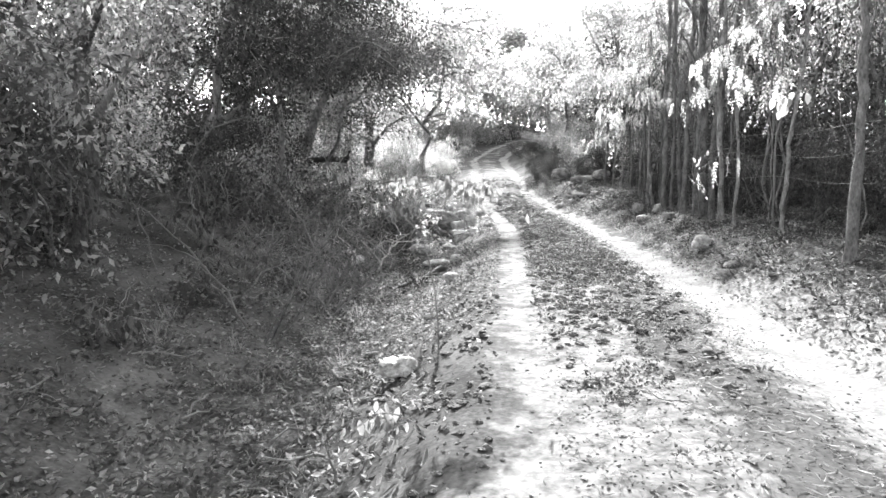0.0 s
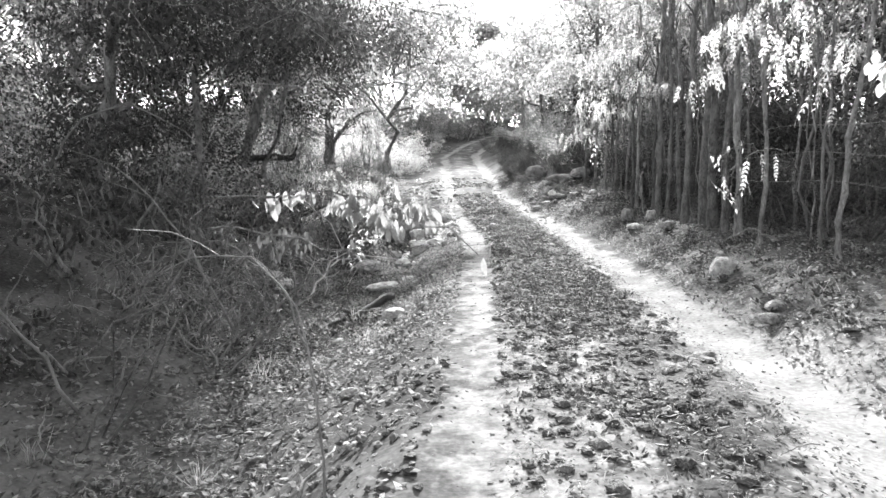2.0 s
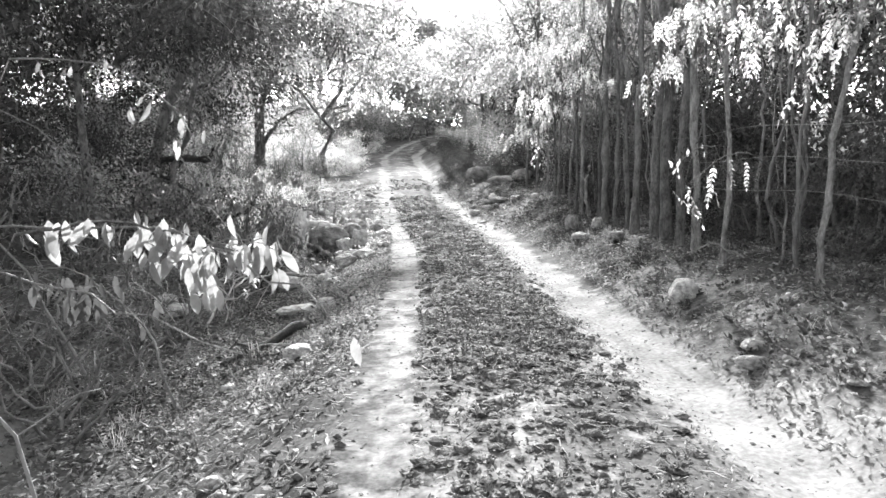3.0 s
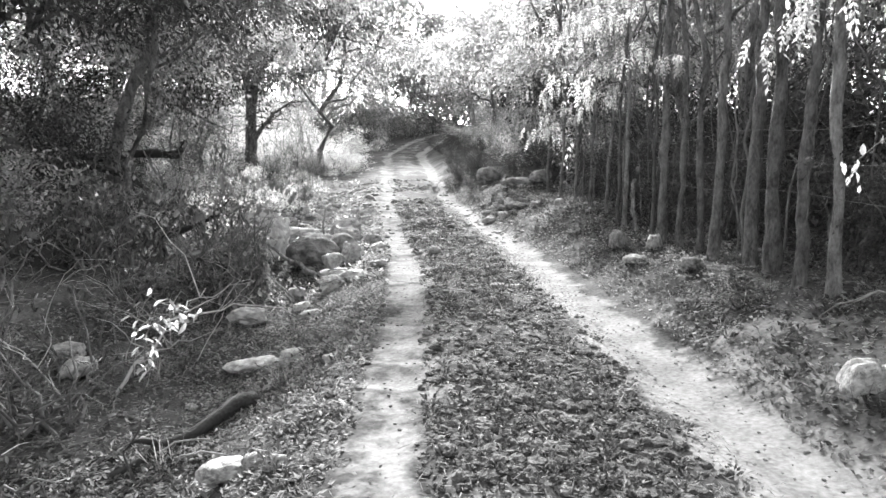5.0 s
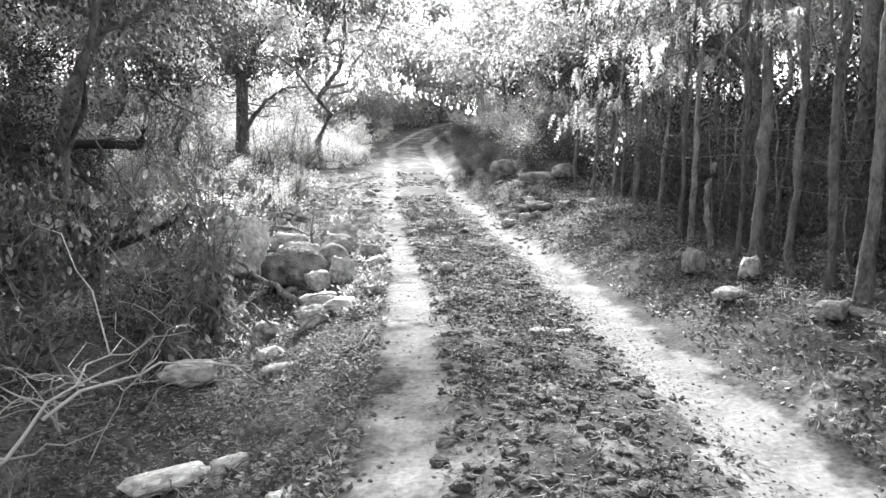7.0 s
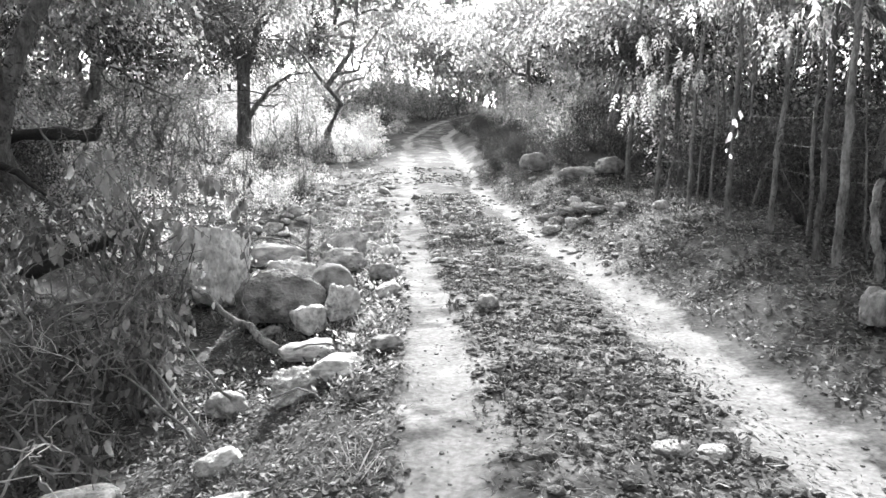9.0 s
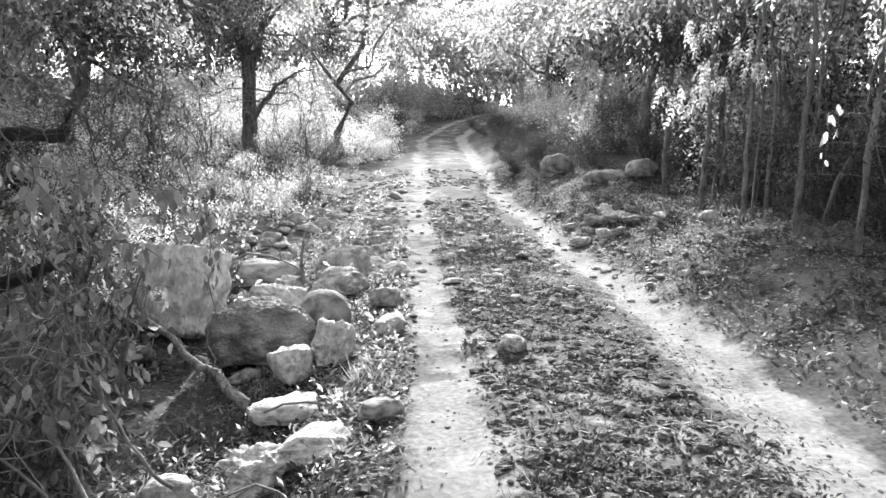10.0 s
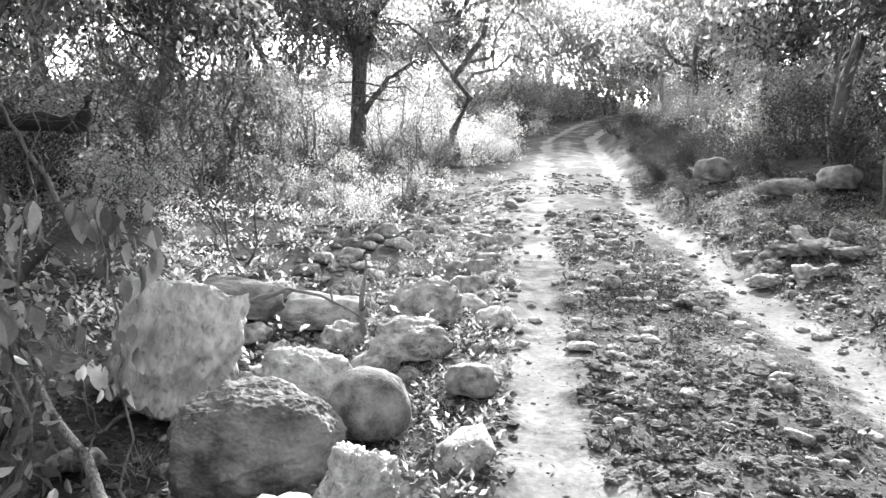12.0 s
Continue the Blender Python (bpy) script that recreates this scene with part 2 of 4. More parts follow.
def spaced(lo, hi, step, far, grow=1.25):
    a = list(np.arange(lo, hi + 1e-6, step))
    s = step
    while a[-1] < far:
        s *= grow
        a.append(a[-1] + s)
        a.insert(0, a[0] - s)
    return np.array(a)


gx, gy = spaced(-6, 6, .07, 600), spaced(-2, 66, .1, 600)
GX, GY = np.meshgrid(gx, gy)
GZ = height(GX, GY)
D = GX - centre(GY) + .12 * fuzz(GX, GY, 1.3, 21) + .11 * fuzz(GX, GY, .45, 22) + .07 * fuzz(GX, GY, .2, 23)
sand = np.maximum(1.05 * np.exp(-((D - right_rut(GY)) / np.interp(GY, (7, 12, 16), (.5, .36, .3))) ** 2), np.interp(GY, (9, 15), (.58, .72)) * np.exp(-((D + .97) / .38) ** 2) * (1 + .4 * fuzz(GX * .5, GY, .25, 71)))
near = 1 - smooth(6.5, 12, GY)
sand = np.maximum(sand, near * (.57 * np.exp(-((D - .2) / 1.6) ** 6) + .25 * np.exp(-((D - 1.6) / .6) ** 2) - .5 * np.exp(-((D - .35) / .3) ** 2)))
crust = smooth(5, 8, GY) * np.exp(-(D / .7) ** 4) * np.clip(.45 + .9 * fuzz(GX, GY, .55, 51) + .5 * fuzz(GX, GY, .2, 52), 0, 1)
spill = smooth(7, 9, GY) * (1 - smooth(11.8, 13.6, GY)) * np.exp(-((D - 1.75) / .5) ** 4) * np.clip(.75 + .8 * fuzz(GX, GY, .6, 61) + .5 * fuzz(GX, GY, .22, 62), 0, 1)
sand = np.maximum(sand, np.maximum(np.interp(GY, (8, 13), (.72, .55)) * crust, .6 * spill))
stony = smooth(17, 21, GY) * (1 - smooth(30, 38, GY)) * np.exp(-((D + 1.6) / 1.7) ** 4)
sand = np.clip(np.maximum(sand, .52 * stony), 0, 1)
ny, nx = GX.shape
qi, qj = np.meshgrid(np.arange(ny - 1), np.arange(nx - 1), indexing="ij")
quads = np.stack([qi * nx + qj, qi * nx + qj + 1, (qi + 1) * nx + qj + 1, (qi + 1) * nx + qj], -1).reshape(-1, 4)
ground = new("ground", mesh("ground", np.stack([GX, GY, GZ], -1).reshape(-1, 3), quads, EARTH, True, sand.ravel()))
tagged(ground, "earth track with two pale sandy wheel ruts and littered banks", "ground", kind="structure")


def on(x, y):
    return float(height(np.array([x]), np.array([y]))[0])


# ---- trees and shrubs ----
def branching(g, h, r, fork, spread, limbs, lean=(0, 0), rise=.8, twigs=7, crook=.05):
    """Lines of a tree that stands at the origin: trunk, limbs, twigs."""
    top = np.array([lean[0], lean[1], h * .8])
    trunk = line((0, 0, -.15), top, crook, 9, g)
    tr = np.linspace(r, r * .35, 9)
    tr[0] *= 1.45
    big, small = [], []
    for k in range(limbs):
        s = fork / h / .8 + (1 - fork / h / .8) * (k / max(1, limbs)) ** 1.1
        s = min(s, .97)
        a = 2 * np.pi * (k * .38 + g.uniform(0, .2))
        at = np.array([np.interp(s, np.linspace(0, 1, 9), trunk[:, q]) for q in range(3)])
        out = spread * g.uniform(.6, 1.0) * (1.1 - .5 * s)
        end = at + np.array([np.cos(a) * out, np.sin(a) * out, (h - at[2]) * g.uniform(.4, 1.0) * rise])
        p = line(at, end, .07, 7, g)
        rr = np.interp(s, [0, 1], [r * .62, r * .25])
        big.append((p, np.linspace(rr, rr * .22, 7)))
        for q in range(twigs):
            i = g.integers(2, 7)
            e = p[i] + g.normal(0, 1, 3) * spread * np.array([.26, .26, .18]) + np.array([np.cos(a), np.sin(a), -.1]) * spread * .12
            small.append((line(p[i], e, .08, 5, g), np.linspace(rr * .22, .004, 5)))
    return (trunk, tr), big, small


def crown(g, small, n, length, width, scatter, droop, full=False):
    pts = np.concatenate([p[1:] for p, r in small])
    ways = np.concatenate([np.gradient(p, axis=0)[1:] for p, r in small])
    k = g.integers(0, len(pts), n)
    at = pts[k] + g.normal(0, scatter, (n, 3)) * np.array([1, 1, .8])
    w = ways[k] / (np.linalg.norm(ways[k], axis=1)[:, None] + 1e-9) * .5 + g.normal(0, .6, (n, 3)) + np.array([0, 0, -droop])
    return (full_leaves if full else leaves)(at, w, length, width, g)


def tree(seed, x, y, label, h, r, fork, spread, limbs=6, n=9000, length=.11, width=.05, scatter=.22, droop=.4, lean=(0, 0), leaf=None, bark=None, rise=.8, twigs=7, crook=.05, group="", name="tree", sides=9, full=False):
    g = np.random.default_rng(seed)
    (tp, tr), big, small = branching(g, h, r, fork, spread, limbs, lean, rise, twigs, crook)
    ob = thing(name, x, y, on(x, y), label, name, group)
    part("trunk", mesh("trunk", *tube(tp, tr, sides, .12), bark or BARK, True), ob)
    for p, rr in big:
        part("limb", mesh("limb", *tube(p, rr, 6), bark or BARK, True), ob)
    tagged(part("brushwood", mesh("brushwood", *tubes(small, 4), bark or BARK), ob), kind="stuff")
    if n:
        tagged(part("crown", mesh("crown", *crown(g, small, n, length, width, scatter, droop, full), leaf or LEAF), ob), kind="stuff")
    return ob


def shrub(seed, x, y, label, h, spread, stems=7, n=3000, length=.08, width=.035, scatter=.12, droop=.5, leaf=None, group="", bark=None, low=.15, full=False, name="shrub"):
    g = np.random.default_rng(seed)
    ob = thing(name, x, y, on(x, y), label, name, group)
    small = []
    for k in range(stems):
        a = g.uniform(0, 2 * np.pi)
        out = spread * g.uniform(.3, 1)
        end = np.array([np.cos(a) * out, np.sin(a) * out, h * g.uniform(.6, 1)])
        p = line((g.normal(0, .06), g.normal(0, .06), -.08), end, .06, 7, g)
        part("stem", mesh("stem", *tube(p, np.linspace(.012 + .012 * h, .004, 7), 5), bark or BARK, True), ob)
        for q in range(5 if stems > 5 else 8):
            i = g.integers(1, 7)
            if p[i][2] < low:
                i = 5
            e = p[i] + g.normal(0, 1, 3) * spread * np.array([.3, .3, .22])
            e[2] = max(e[2], .05)
            small.append((line(p[i], e, .08, 5, g), np.linspace(.006, .002, 5)))
    tagged(part("brushwood", mesh("brushwood", *tubes(small, 3), bark or BARK), ob), kind="stuff")
    if n:
        tagged(part("foliage", mesh("foliage", *crown(g, small, n, length, width, scatter, droop, full), leaf or LEAF), ob), kind="stuff")
    return ob


def bough(ob, a, m, b, r, n, length, width, leaf, droop=.9, side=9, reach=.9, scatter=.16, bark=None, seed=0):
    """A long limb with side twigs and leaves, under a tree that stands already."""
    g = np.random.default_rng(seed)
    root = np.array(ob.matrix_basis.translation)
    a, m, b = (np.asarray(q, float) - root for q in (a, m, b))
    t = np.linspace(0, 1, 12)[:, None]
    p = (1 - t) ** 2 * a + 2 * t * (1 - t) * (2 * m - (a + b) / 2) + t * t * b + g.normal(0, .03, (12, 3)) * np.sin(np.pi * t)
    part("limb", mesh("limb", *tube(p, np.linspace(r, r * .2, 12), 7), bark or BARK, True), ob)
    small = [(p[5:], np.linspace(.006, .003, 7))]
    for k in range(side):
        i = g.integers(3, 12)
        small.append((line(p[i], p[i] + g.normal(0, 1, 3) * reach * np.array([.8, .8, .35]) + np.array([0, 0, -.25 * reach]), .07, 6, g), np.linspace(r * .25, .003, 6)))
    tagged(part("brushwood", mesh("brushwood", *tubes(small, 4), bark or BARK), ob), kind="stuff")
    if n:
        tagged(part("foliage", mesh("foliage", *crown(g, small, n, length, width, scatter, droop), leaf), ob), kind="stuff")


# the forked tree beyond the boulders, and the trees round it
forked = thing("tree", -6.7, 33.5, on(-6.7, 33.5), "forked forest tree with dark trunk and low branches", "tree")
rise = 4.15 - on(-6.7, 33.5)
part("trunk", mesh("trunk", *tube(line((0, 0, -.2), (0, 0, rise), .006, 10, np.random.default_rng(3)), np.array([.32, .27, .24, .23, .22, .21, .21, .21, .22, .2]), 11, .08), BARK_GREY, True), forked)
# crown leaves mostly in the dark tone, a silhouette put into colour
for k, (a, m, b, r) in enumerate((((-6.75, 33.5, 4.0), (-7.2, 33.4, 4.55), (-8.6, 33.1, 5.5), .15), ((-6.65, 33.5, 4.05), (-6.3, 33.5, 4.7), (-5.6, 33.3, 6.8), .16), ((-6.6, 33.5, 2.2), (-5.9, 33.4, 3.1), (-4.9, 33.2, 3.75), .11), ((-6.7, 33.5, 4.1), (-6.9, 33.6, 5.6), (-6.7, 33.8, 8.4), .1), ((-7.2, 33.4, 4.5), (-7.6, 32.6, 5.6), (-7.4, 31.6, 6.2), .07), ((-6.2, 33.5, 5.0), (-5.2, 32.6, 5.7), (-4.6, 31.6, 5.9), .06), ((-8, 33.2, 5.1), (-9.2, 32.7, 5.2), (-10.2, 32.4, 4.9), .06))):
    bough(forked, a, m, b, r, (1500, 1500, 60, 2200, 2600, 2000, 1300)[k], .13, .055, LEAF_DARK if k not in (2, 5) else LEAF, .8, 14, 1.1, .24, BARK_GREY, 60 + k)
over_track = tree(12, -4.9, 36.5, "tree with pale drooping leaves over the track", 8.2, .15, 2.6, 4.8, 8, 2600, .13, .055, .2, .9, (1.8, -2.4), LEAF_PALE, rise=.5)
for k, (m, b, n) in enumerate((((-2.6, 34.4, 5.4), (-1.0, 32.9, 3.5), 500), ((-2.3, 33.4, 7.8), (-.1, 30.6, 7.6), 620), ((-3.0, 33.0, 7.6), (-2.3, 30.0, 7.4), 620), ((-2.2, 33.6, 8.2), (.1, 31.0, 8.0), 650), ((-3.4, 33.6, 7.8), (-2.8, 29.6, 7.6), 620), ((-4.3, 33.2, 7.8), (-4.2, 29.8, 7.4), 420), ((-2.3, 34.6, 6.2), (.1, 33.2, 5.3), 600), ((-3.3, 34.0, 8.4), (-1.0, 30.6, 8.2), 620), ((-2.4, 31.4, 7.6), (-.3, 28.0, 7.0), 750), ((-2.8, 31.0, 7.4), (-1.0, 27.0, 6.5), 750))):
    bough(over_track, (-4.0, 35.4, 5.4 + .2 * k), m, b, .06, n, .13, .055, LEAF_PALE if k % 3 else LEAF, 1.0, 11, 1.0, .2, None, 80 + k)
low_tree = tree(13, -7.8, 25.2, "spreading tree with long low branches", 7.5, .17, 1.7, 4.6, 9, 13000, .12, .05, .24, .5, (.6, .4), LEAF_DARK, rise=.4)
g = np.random.default_rng(77)
root = np.array([-7.8, 25.2, on(-7.8, 25.2)])
for a, b, c, r in (((-7.5, 25.3, 3.9), (-6.2, 22.3, 3.3), (-3.9, 20.8, 2.05), .05), ((-5.6, 21.6, 2.95), (-4.5, 21.2, 2.6), (-3.2, 21.0, 2.65), .026), ((-6.6, 22.6, 3.5), (-5.2, 21.4, 3.3), (-3.9, 20.9, 3.2), .03), ((-5.0, 21.3, 2.6), (-4.4, 21.0, 2.1), (-4.2, 20.9, 1.7), .015), ((-6.9, 23.2, 3.5), (-6.0, 21.2, 2.6), (-5.4, 20.4, 1.9), .022), ((-6.2, 22.3, 3.3), (-5.4, 21.5, 3.9), (-4.4, 21.0, 4.1), .022)):
    way = np.concatenate([line(np.array(a) - root, np.array(b) - root, .03, 6, g), line(np.array(b) - root, np.array(c) - root, .03, 6, g)[1:]])
    part("limb", mesh("limb", *tube(way, np.linspace(r, r * .2, 11), 7), BARK, True), low_tree)
    for k in range(3):
        i = g.integers(4, 11)
        part("twig", mesh("twig", *tube(line(way[i], way[i] + g.normal(0, .28, 3) + np.array([.3, -.1, -.05]), .06, 6, g), np.linspace(r * .35, .003, 6), 5), BARK, True), low_tree)
# LEAF_DARK boughs carry the low crown's shade in their colour
for k, (m, b) in enumerate((((-5.6, 25.4, 5.4), (-3.6, 25.2, 4.6)), ((-5.0, 25.8, 6.2), (-2.2, 25.6, 5.2)), ((-5.5, 26.5, 6.4), (-3.0, 27.0, 5.8)), ((-4.8, 24.6, 5.6), (-2.6, 24.2, 4.9)), ((-4.5, 26.0, 6.8), (-1.2, 26.2, 6.2)), ((-4.4, 27.0, 6.6), (-1.8, 27.6, 6.0)))):
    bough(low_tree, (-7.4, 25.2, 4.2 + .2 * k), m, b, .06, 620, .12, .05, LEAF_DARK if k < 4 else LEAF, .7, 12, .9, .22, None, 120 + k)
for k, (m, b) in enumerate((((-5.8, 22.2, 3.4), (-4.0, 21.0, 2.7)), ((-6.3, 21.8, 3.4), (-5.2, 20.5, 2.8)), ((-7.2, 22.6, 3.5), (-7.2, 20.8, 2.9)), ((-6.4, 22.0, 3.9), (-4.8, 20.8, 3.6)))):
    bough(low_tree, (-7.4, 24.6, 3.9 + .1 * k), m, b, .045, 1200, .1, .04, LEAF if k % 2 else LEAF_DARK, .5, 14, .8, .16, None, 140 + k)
crowned = tree(14, -5.9, 20.2, "dark leafy tree with a low spreading crown", 8.0, .15, 2.9, 3.9, 9, 17000, .13, .06, .28, .5, (1.4, -.6), LEAF, rise=.55, crook=.02)
# boughs made up to cast shade on the near slope
for k, (m, b) in enumerate((((-4.4, 19.8, 5.5), (-2.5, 19.3, 4.9)), ((-4.2, 20.2, 5.7), (-1.8, 20.5, 5.3)), ((-4.6, 19.0, 5.2), (-3.2, 18.2, 4.7)))):
    bough(crowned, (-5.0, 20.0, 4.6 + .3 * k), m, b, .045, 1300, .11, .05, LEAF if k else LEAF_DARK, .7, 11, .8, .2, None, 160 + k)
# trees in LEAF_DARK here have the thicket's shade put into colour
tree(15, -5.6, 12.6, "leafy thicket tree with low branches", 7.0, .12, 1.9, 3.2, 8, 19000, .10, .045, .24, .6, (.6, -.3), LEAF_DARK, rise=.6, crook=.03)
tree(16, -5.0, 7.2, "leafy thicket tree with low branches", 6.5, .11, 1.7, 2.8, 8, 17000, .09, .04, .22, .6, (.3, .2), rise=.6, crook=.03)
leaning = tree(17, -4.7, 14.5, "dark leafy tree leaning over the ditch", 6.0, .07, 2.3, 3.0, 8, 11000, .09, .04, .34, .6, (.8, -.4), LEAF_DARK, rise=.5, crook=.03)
# boughs added overhead to shade the near ditch
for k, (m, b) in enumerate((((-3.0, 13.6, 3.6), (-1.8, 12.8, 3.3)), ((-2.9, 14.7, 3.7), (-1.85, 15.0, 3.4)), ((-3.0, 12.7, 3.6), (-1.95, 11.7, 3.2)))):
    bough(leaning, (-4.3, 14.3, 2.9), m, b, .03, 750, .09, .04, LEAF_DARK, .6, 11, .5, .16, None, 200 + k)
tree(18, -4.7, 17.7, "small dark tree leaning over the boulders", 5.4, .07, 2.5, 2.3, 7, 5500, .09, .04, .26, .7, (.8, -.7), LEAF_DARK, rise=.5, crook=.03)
# right side, behind the fence
tree(21, 4.6, 18.6, "tree with pale leaves hanging over the bank", 6.4, .12, 1.9, 2.5, 8, 15000, .066, .027, .16, .9, (-.5, -.6), LEAF, rise=.45)
tree(22, 4.35, 14.8, "tall dark tree behind the wire fence", 9.0, .12, 2.9, 3.2, 6, 9000, .068, .028, .25, .5, (.5, .6), crook=.015, leaf=LEAF)
shade_tree = tree(25, 4.0, 26.6, "forked tree with thin foliage above the bushes", 7.5, .11, 2.4, 2.5, 8, 7000, .11, .05, .25, .5, (.2, .2), crook=.015, rise=1.0)
# boughs added sunward of the right bank to shade it
for k, (m, b) in enumerate((((3.5, 25.2, 4.1), (2.9, 23.6, 3.4)), ((3.7, 24.6, 3.7), (3.3, 22.6, 2.9)), ((3.2, 25.8, 4.6), (2.3, 24.8, 4.0)), ((4.1, 24.4, 3.5), (3.9, 21.8, 2.7)), ((3.4, 26.8, 4.7), (2.4, 26.8, 4.1)), ((4.0, 24.0, 3.3), (3.4, 21.4, 2.7)), ((3.6, 25.2, 4.2), (3.0, 22.6, 3.5)))):
    bough(shade_tree, (4.05, 26.6, 3.0 + .15 * k), m, b, .04, 1150, .11, .05, LEAF_DARK if k % 2 else LEAF, .7, 11, .75, .2, None, 180 + k)
tree(23, 5.3, 9.6, "leafy tree beside the wire fence", 6.2, .09, 1.7, 2.2, 7, 9500, .066, .027, .18, .7, (-.2, .2), leaf=LEAF)
tree(24, 5.2, 5.8, "leafy tree beside the wire fence", 6.5, .10, 1.8, 2.3, 7, 8500, .066, .027, .2, .7, leaf=LEAF)

protos = []
for k in range(6):
    g = np.random.default_rng(100 + k)
    h = 7 + 2.5 * g.random()
    # the six leaf colours run from shaded to sunlit
    protos.append(tree(200 + k, -14 - 3 * k, 14 + 4 * k, "slender forest tree with light dry foliage", h, .10 + .04 * g.random(), 1.7, 2.7, 7, 4200, .24, .105, .36, .5, (g.normal(0, .4), g.normal(0, .4)), group="forest trees", sides=7, leaf=(LEAF_DARK, LEAF_DARK, LEAF, LEAF, LEAF_PALE, LEAF_PALE)[k], crook=.03))
g = np.random.default_rng(5)
spots = []
for k in range(1400):
    x, y = g.uniform(-26, 26), g.uniform(-6, 98)
    d = x - float(centre(y))
    if y < 63 and (abs(d) < 5.2 or (-9 < d < 0 and y < 38) or (d > 0 and d < 6.0 and y < 21)):
        continue
    if -11 < d < 0 and 36 < y < 60 or -13 < x < -1 and 60 <= y < 76:
        continue
    if 0 < d < 15 and 16 < y < 62 and g.random() < .62:
        continue
    if abs(d) > 12 and y < 40 and g.random() < .5:
        continue
    if min([9] + [math.hypot(x - a, y - b) for a, b in spots]) < 2.9:
        continue
    spots.append((x, y))
for x, y in ((3.9, 44), (3.3, 50.5), (5.0, 38), (1.5, 67), (-3, 67), (4.4, 73), (7.4, 66), (-11.5, 38), (6.2, 27.5), (-10, 30), (-9.5, 25)):
    copy_thing(protos[g.integers(2, 6)], pose(x, y, on(x, y), 0, 0, g.uniform(0, 360)))
for x, y in spots[:84]:
    s = g.uniform(.75, 1.1)
    copy_thing(protos[g.integers(0, 6)], pose(x, y, on(x, y), 0, 0, g.uniform(0, 360)) @ Matrix.Diagonal((s, s, s, 1)))

# far row; the pale third carries the glare in its leaf colour
for k, x in enumerate(np.arange(-34, 36, 3.2)):
    y, s = 100 + 10 * g.random(), g.uniform(2.1, 2.6)
    copy_thing(protos[(2, 4, 3)[k % 3]], pose(x, y, on(x, y), 0, 0, g.uniform(0, 360)) @ Matrix.Diagonal((s, s, s, 1)))
for k, x in enumerate(np.arange(-1, 15, 2.7)):
    y, s = 68 + 5 * g.random(), g.uniform(1.0, 1.25)
    copy_thing(protos[(2, 0, 3)[k % 3]], pose(x, y, on(x, y), 0, 0, g.uniform(0, 360)) @ Matrix.Diagonal((s, s, s, 1)))
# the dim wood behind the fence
# about half of these trees have the shade in their leaf colour
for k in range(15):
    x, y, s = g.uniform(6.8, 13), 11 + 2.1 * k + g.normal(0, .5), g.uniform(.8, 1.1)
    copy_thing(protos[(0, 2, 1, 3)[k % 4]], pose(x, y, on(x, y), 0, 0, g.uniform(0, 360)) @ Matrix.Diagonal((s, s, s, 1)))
# bare brush between the boulders and the forked tree
bare = [tree(250 + k, -5.2 - .6 * k, 22 + 1.7 * k, "thin bare dry bush with tangled branches", 2.6 + .4 * k, .022, .3, 1.3, 8, 0, bark=BARK, group="bare bushes", name="bush", crook=.04, sides=5, twigs=8, rise=.8) for k in range(4)]
for k in range(26):
    y = g.uniform(18.5, 33)
    x = float(centre(y)) - g.uniform(3.4, 9)
    s = g.uniform(.5, 1.1)
    copy_thing(bare[k % 4], pose(x, y, on(x, y), g.normal(0, 8), g.normal(0, 8), g.uniform(0, 360)) @ Matrix.Diagonal((s, s, s, 1)))

# shrubs: a few built, leaf colours from shaded to sunlit, the rest copied
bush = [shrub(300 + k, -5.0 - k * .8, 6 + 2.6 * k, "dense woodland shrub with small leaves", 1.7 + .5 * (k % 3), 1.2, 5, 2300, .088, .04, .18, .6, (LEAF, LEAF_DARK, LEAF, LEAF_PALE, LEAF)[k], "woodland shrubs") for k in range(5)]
spots2 = []
for k in range(2600):
    x, y = g.uniform(-16, 13), g.uniform(-2, 70)
    d = x - float(centre(y))
    if d > 0 and (d < (4.0 if y < 22 else 2.9) or d > 9) or d < 0 and (-d < (5.0 if y < 15 else 6.0 if y < 34 else 3.3) or -d > 13):
        continue
    if -7.5 < d < 0 and 16 < y < 33 and g.random() < .7:
        continue
    if min([9] + [math.hypot(x - a, y - b) for a, b in spots2]) < 1.25:
        continue
    spots2.append((x, y))
for x, y in spots2[:160]:
    s, d = g.uniform(.7, 1.25), x - float(centre(y))
    # near ones mostly in the shaded leaf colour, far left often the sunlit
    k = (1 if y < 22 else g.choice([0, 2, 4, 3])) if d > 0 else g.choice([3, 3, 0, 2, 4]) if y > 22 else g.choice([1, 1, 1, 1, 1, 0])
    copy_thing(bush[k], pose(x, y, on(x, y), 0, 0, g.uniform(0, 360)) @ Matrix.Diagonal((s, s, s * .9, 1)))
# brush by the fence, its shade put into the dark leaf colour
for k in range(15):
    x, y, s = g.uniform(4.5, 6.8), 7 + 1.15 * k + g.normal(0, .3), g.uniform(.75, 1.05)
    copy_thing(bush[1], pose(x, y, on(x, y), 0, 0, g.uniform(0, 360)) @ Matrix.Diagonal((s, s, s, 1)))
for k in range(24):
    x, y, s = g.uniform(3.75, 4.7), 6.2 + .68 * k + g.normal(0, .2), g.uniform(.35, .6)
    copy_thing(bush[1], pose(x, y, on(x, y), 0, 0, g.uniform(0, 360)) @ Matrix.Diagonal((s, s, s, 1)))
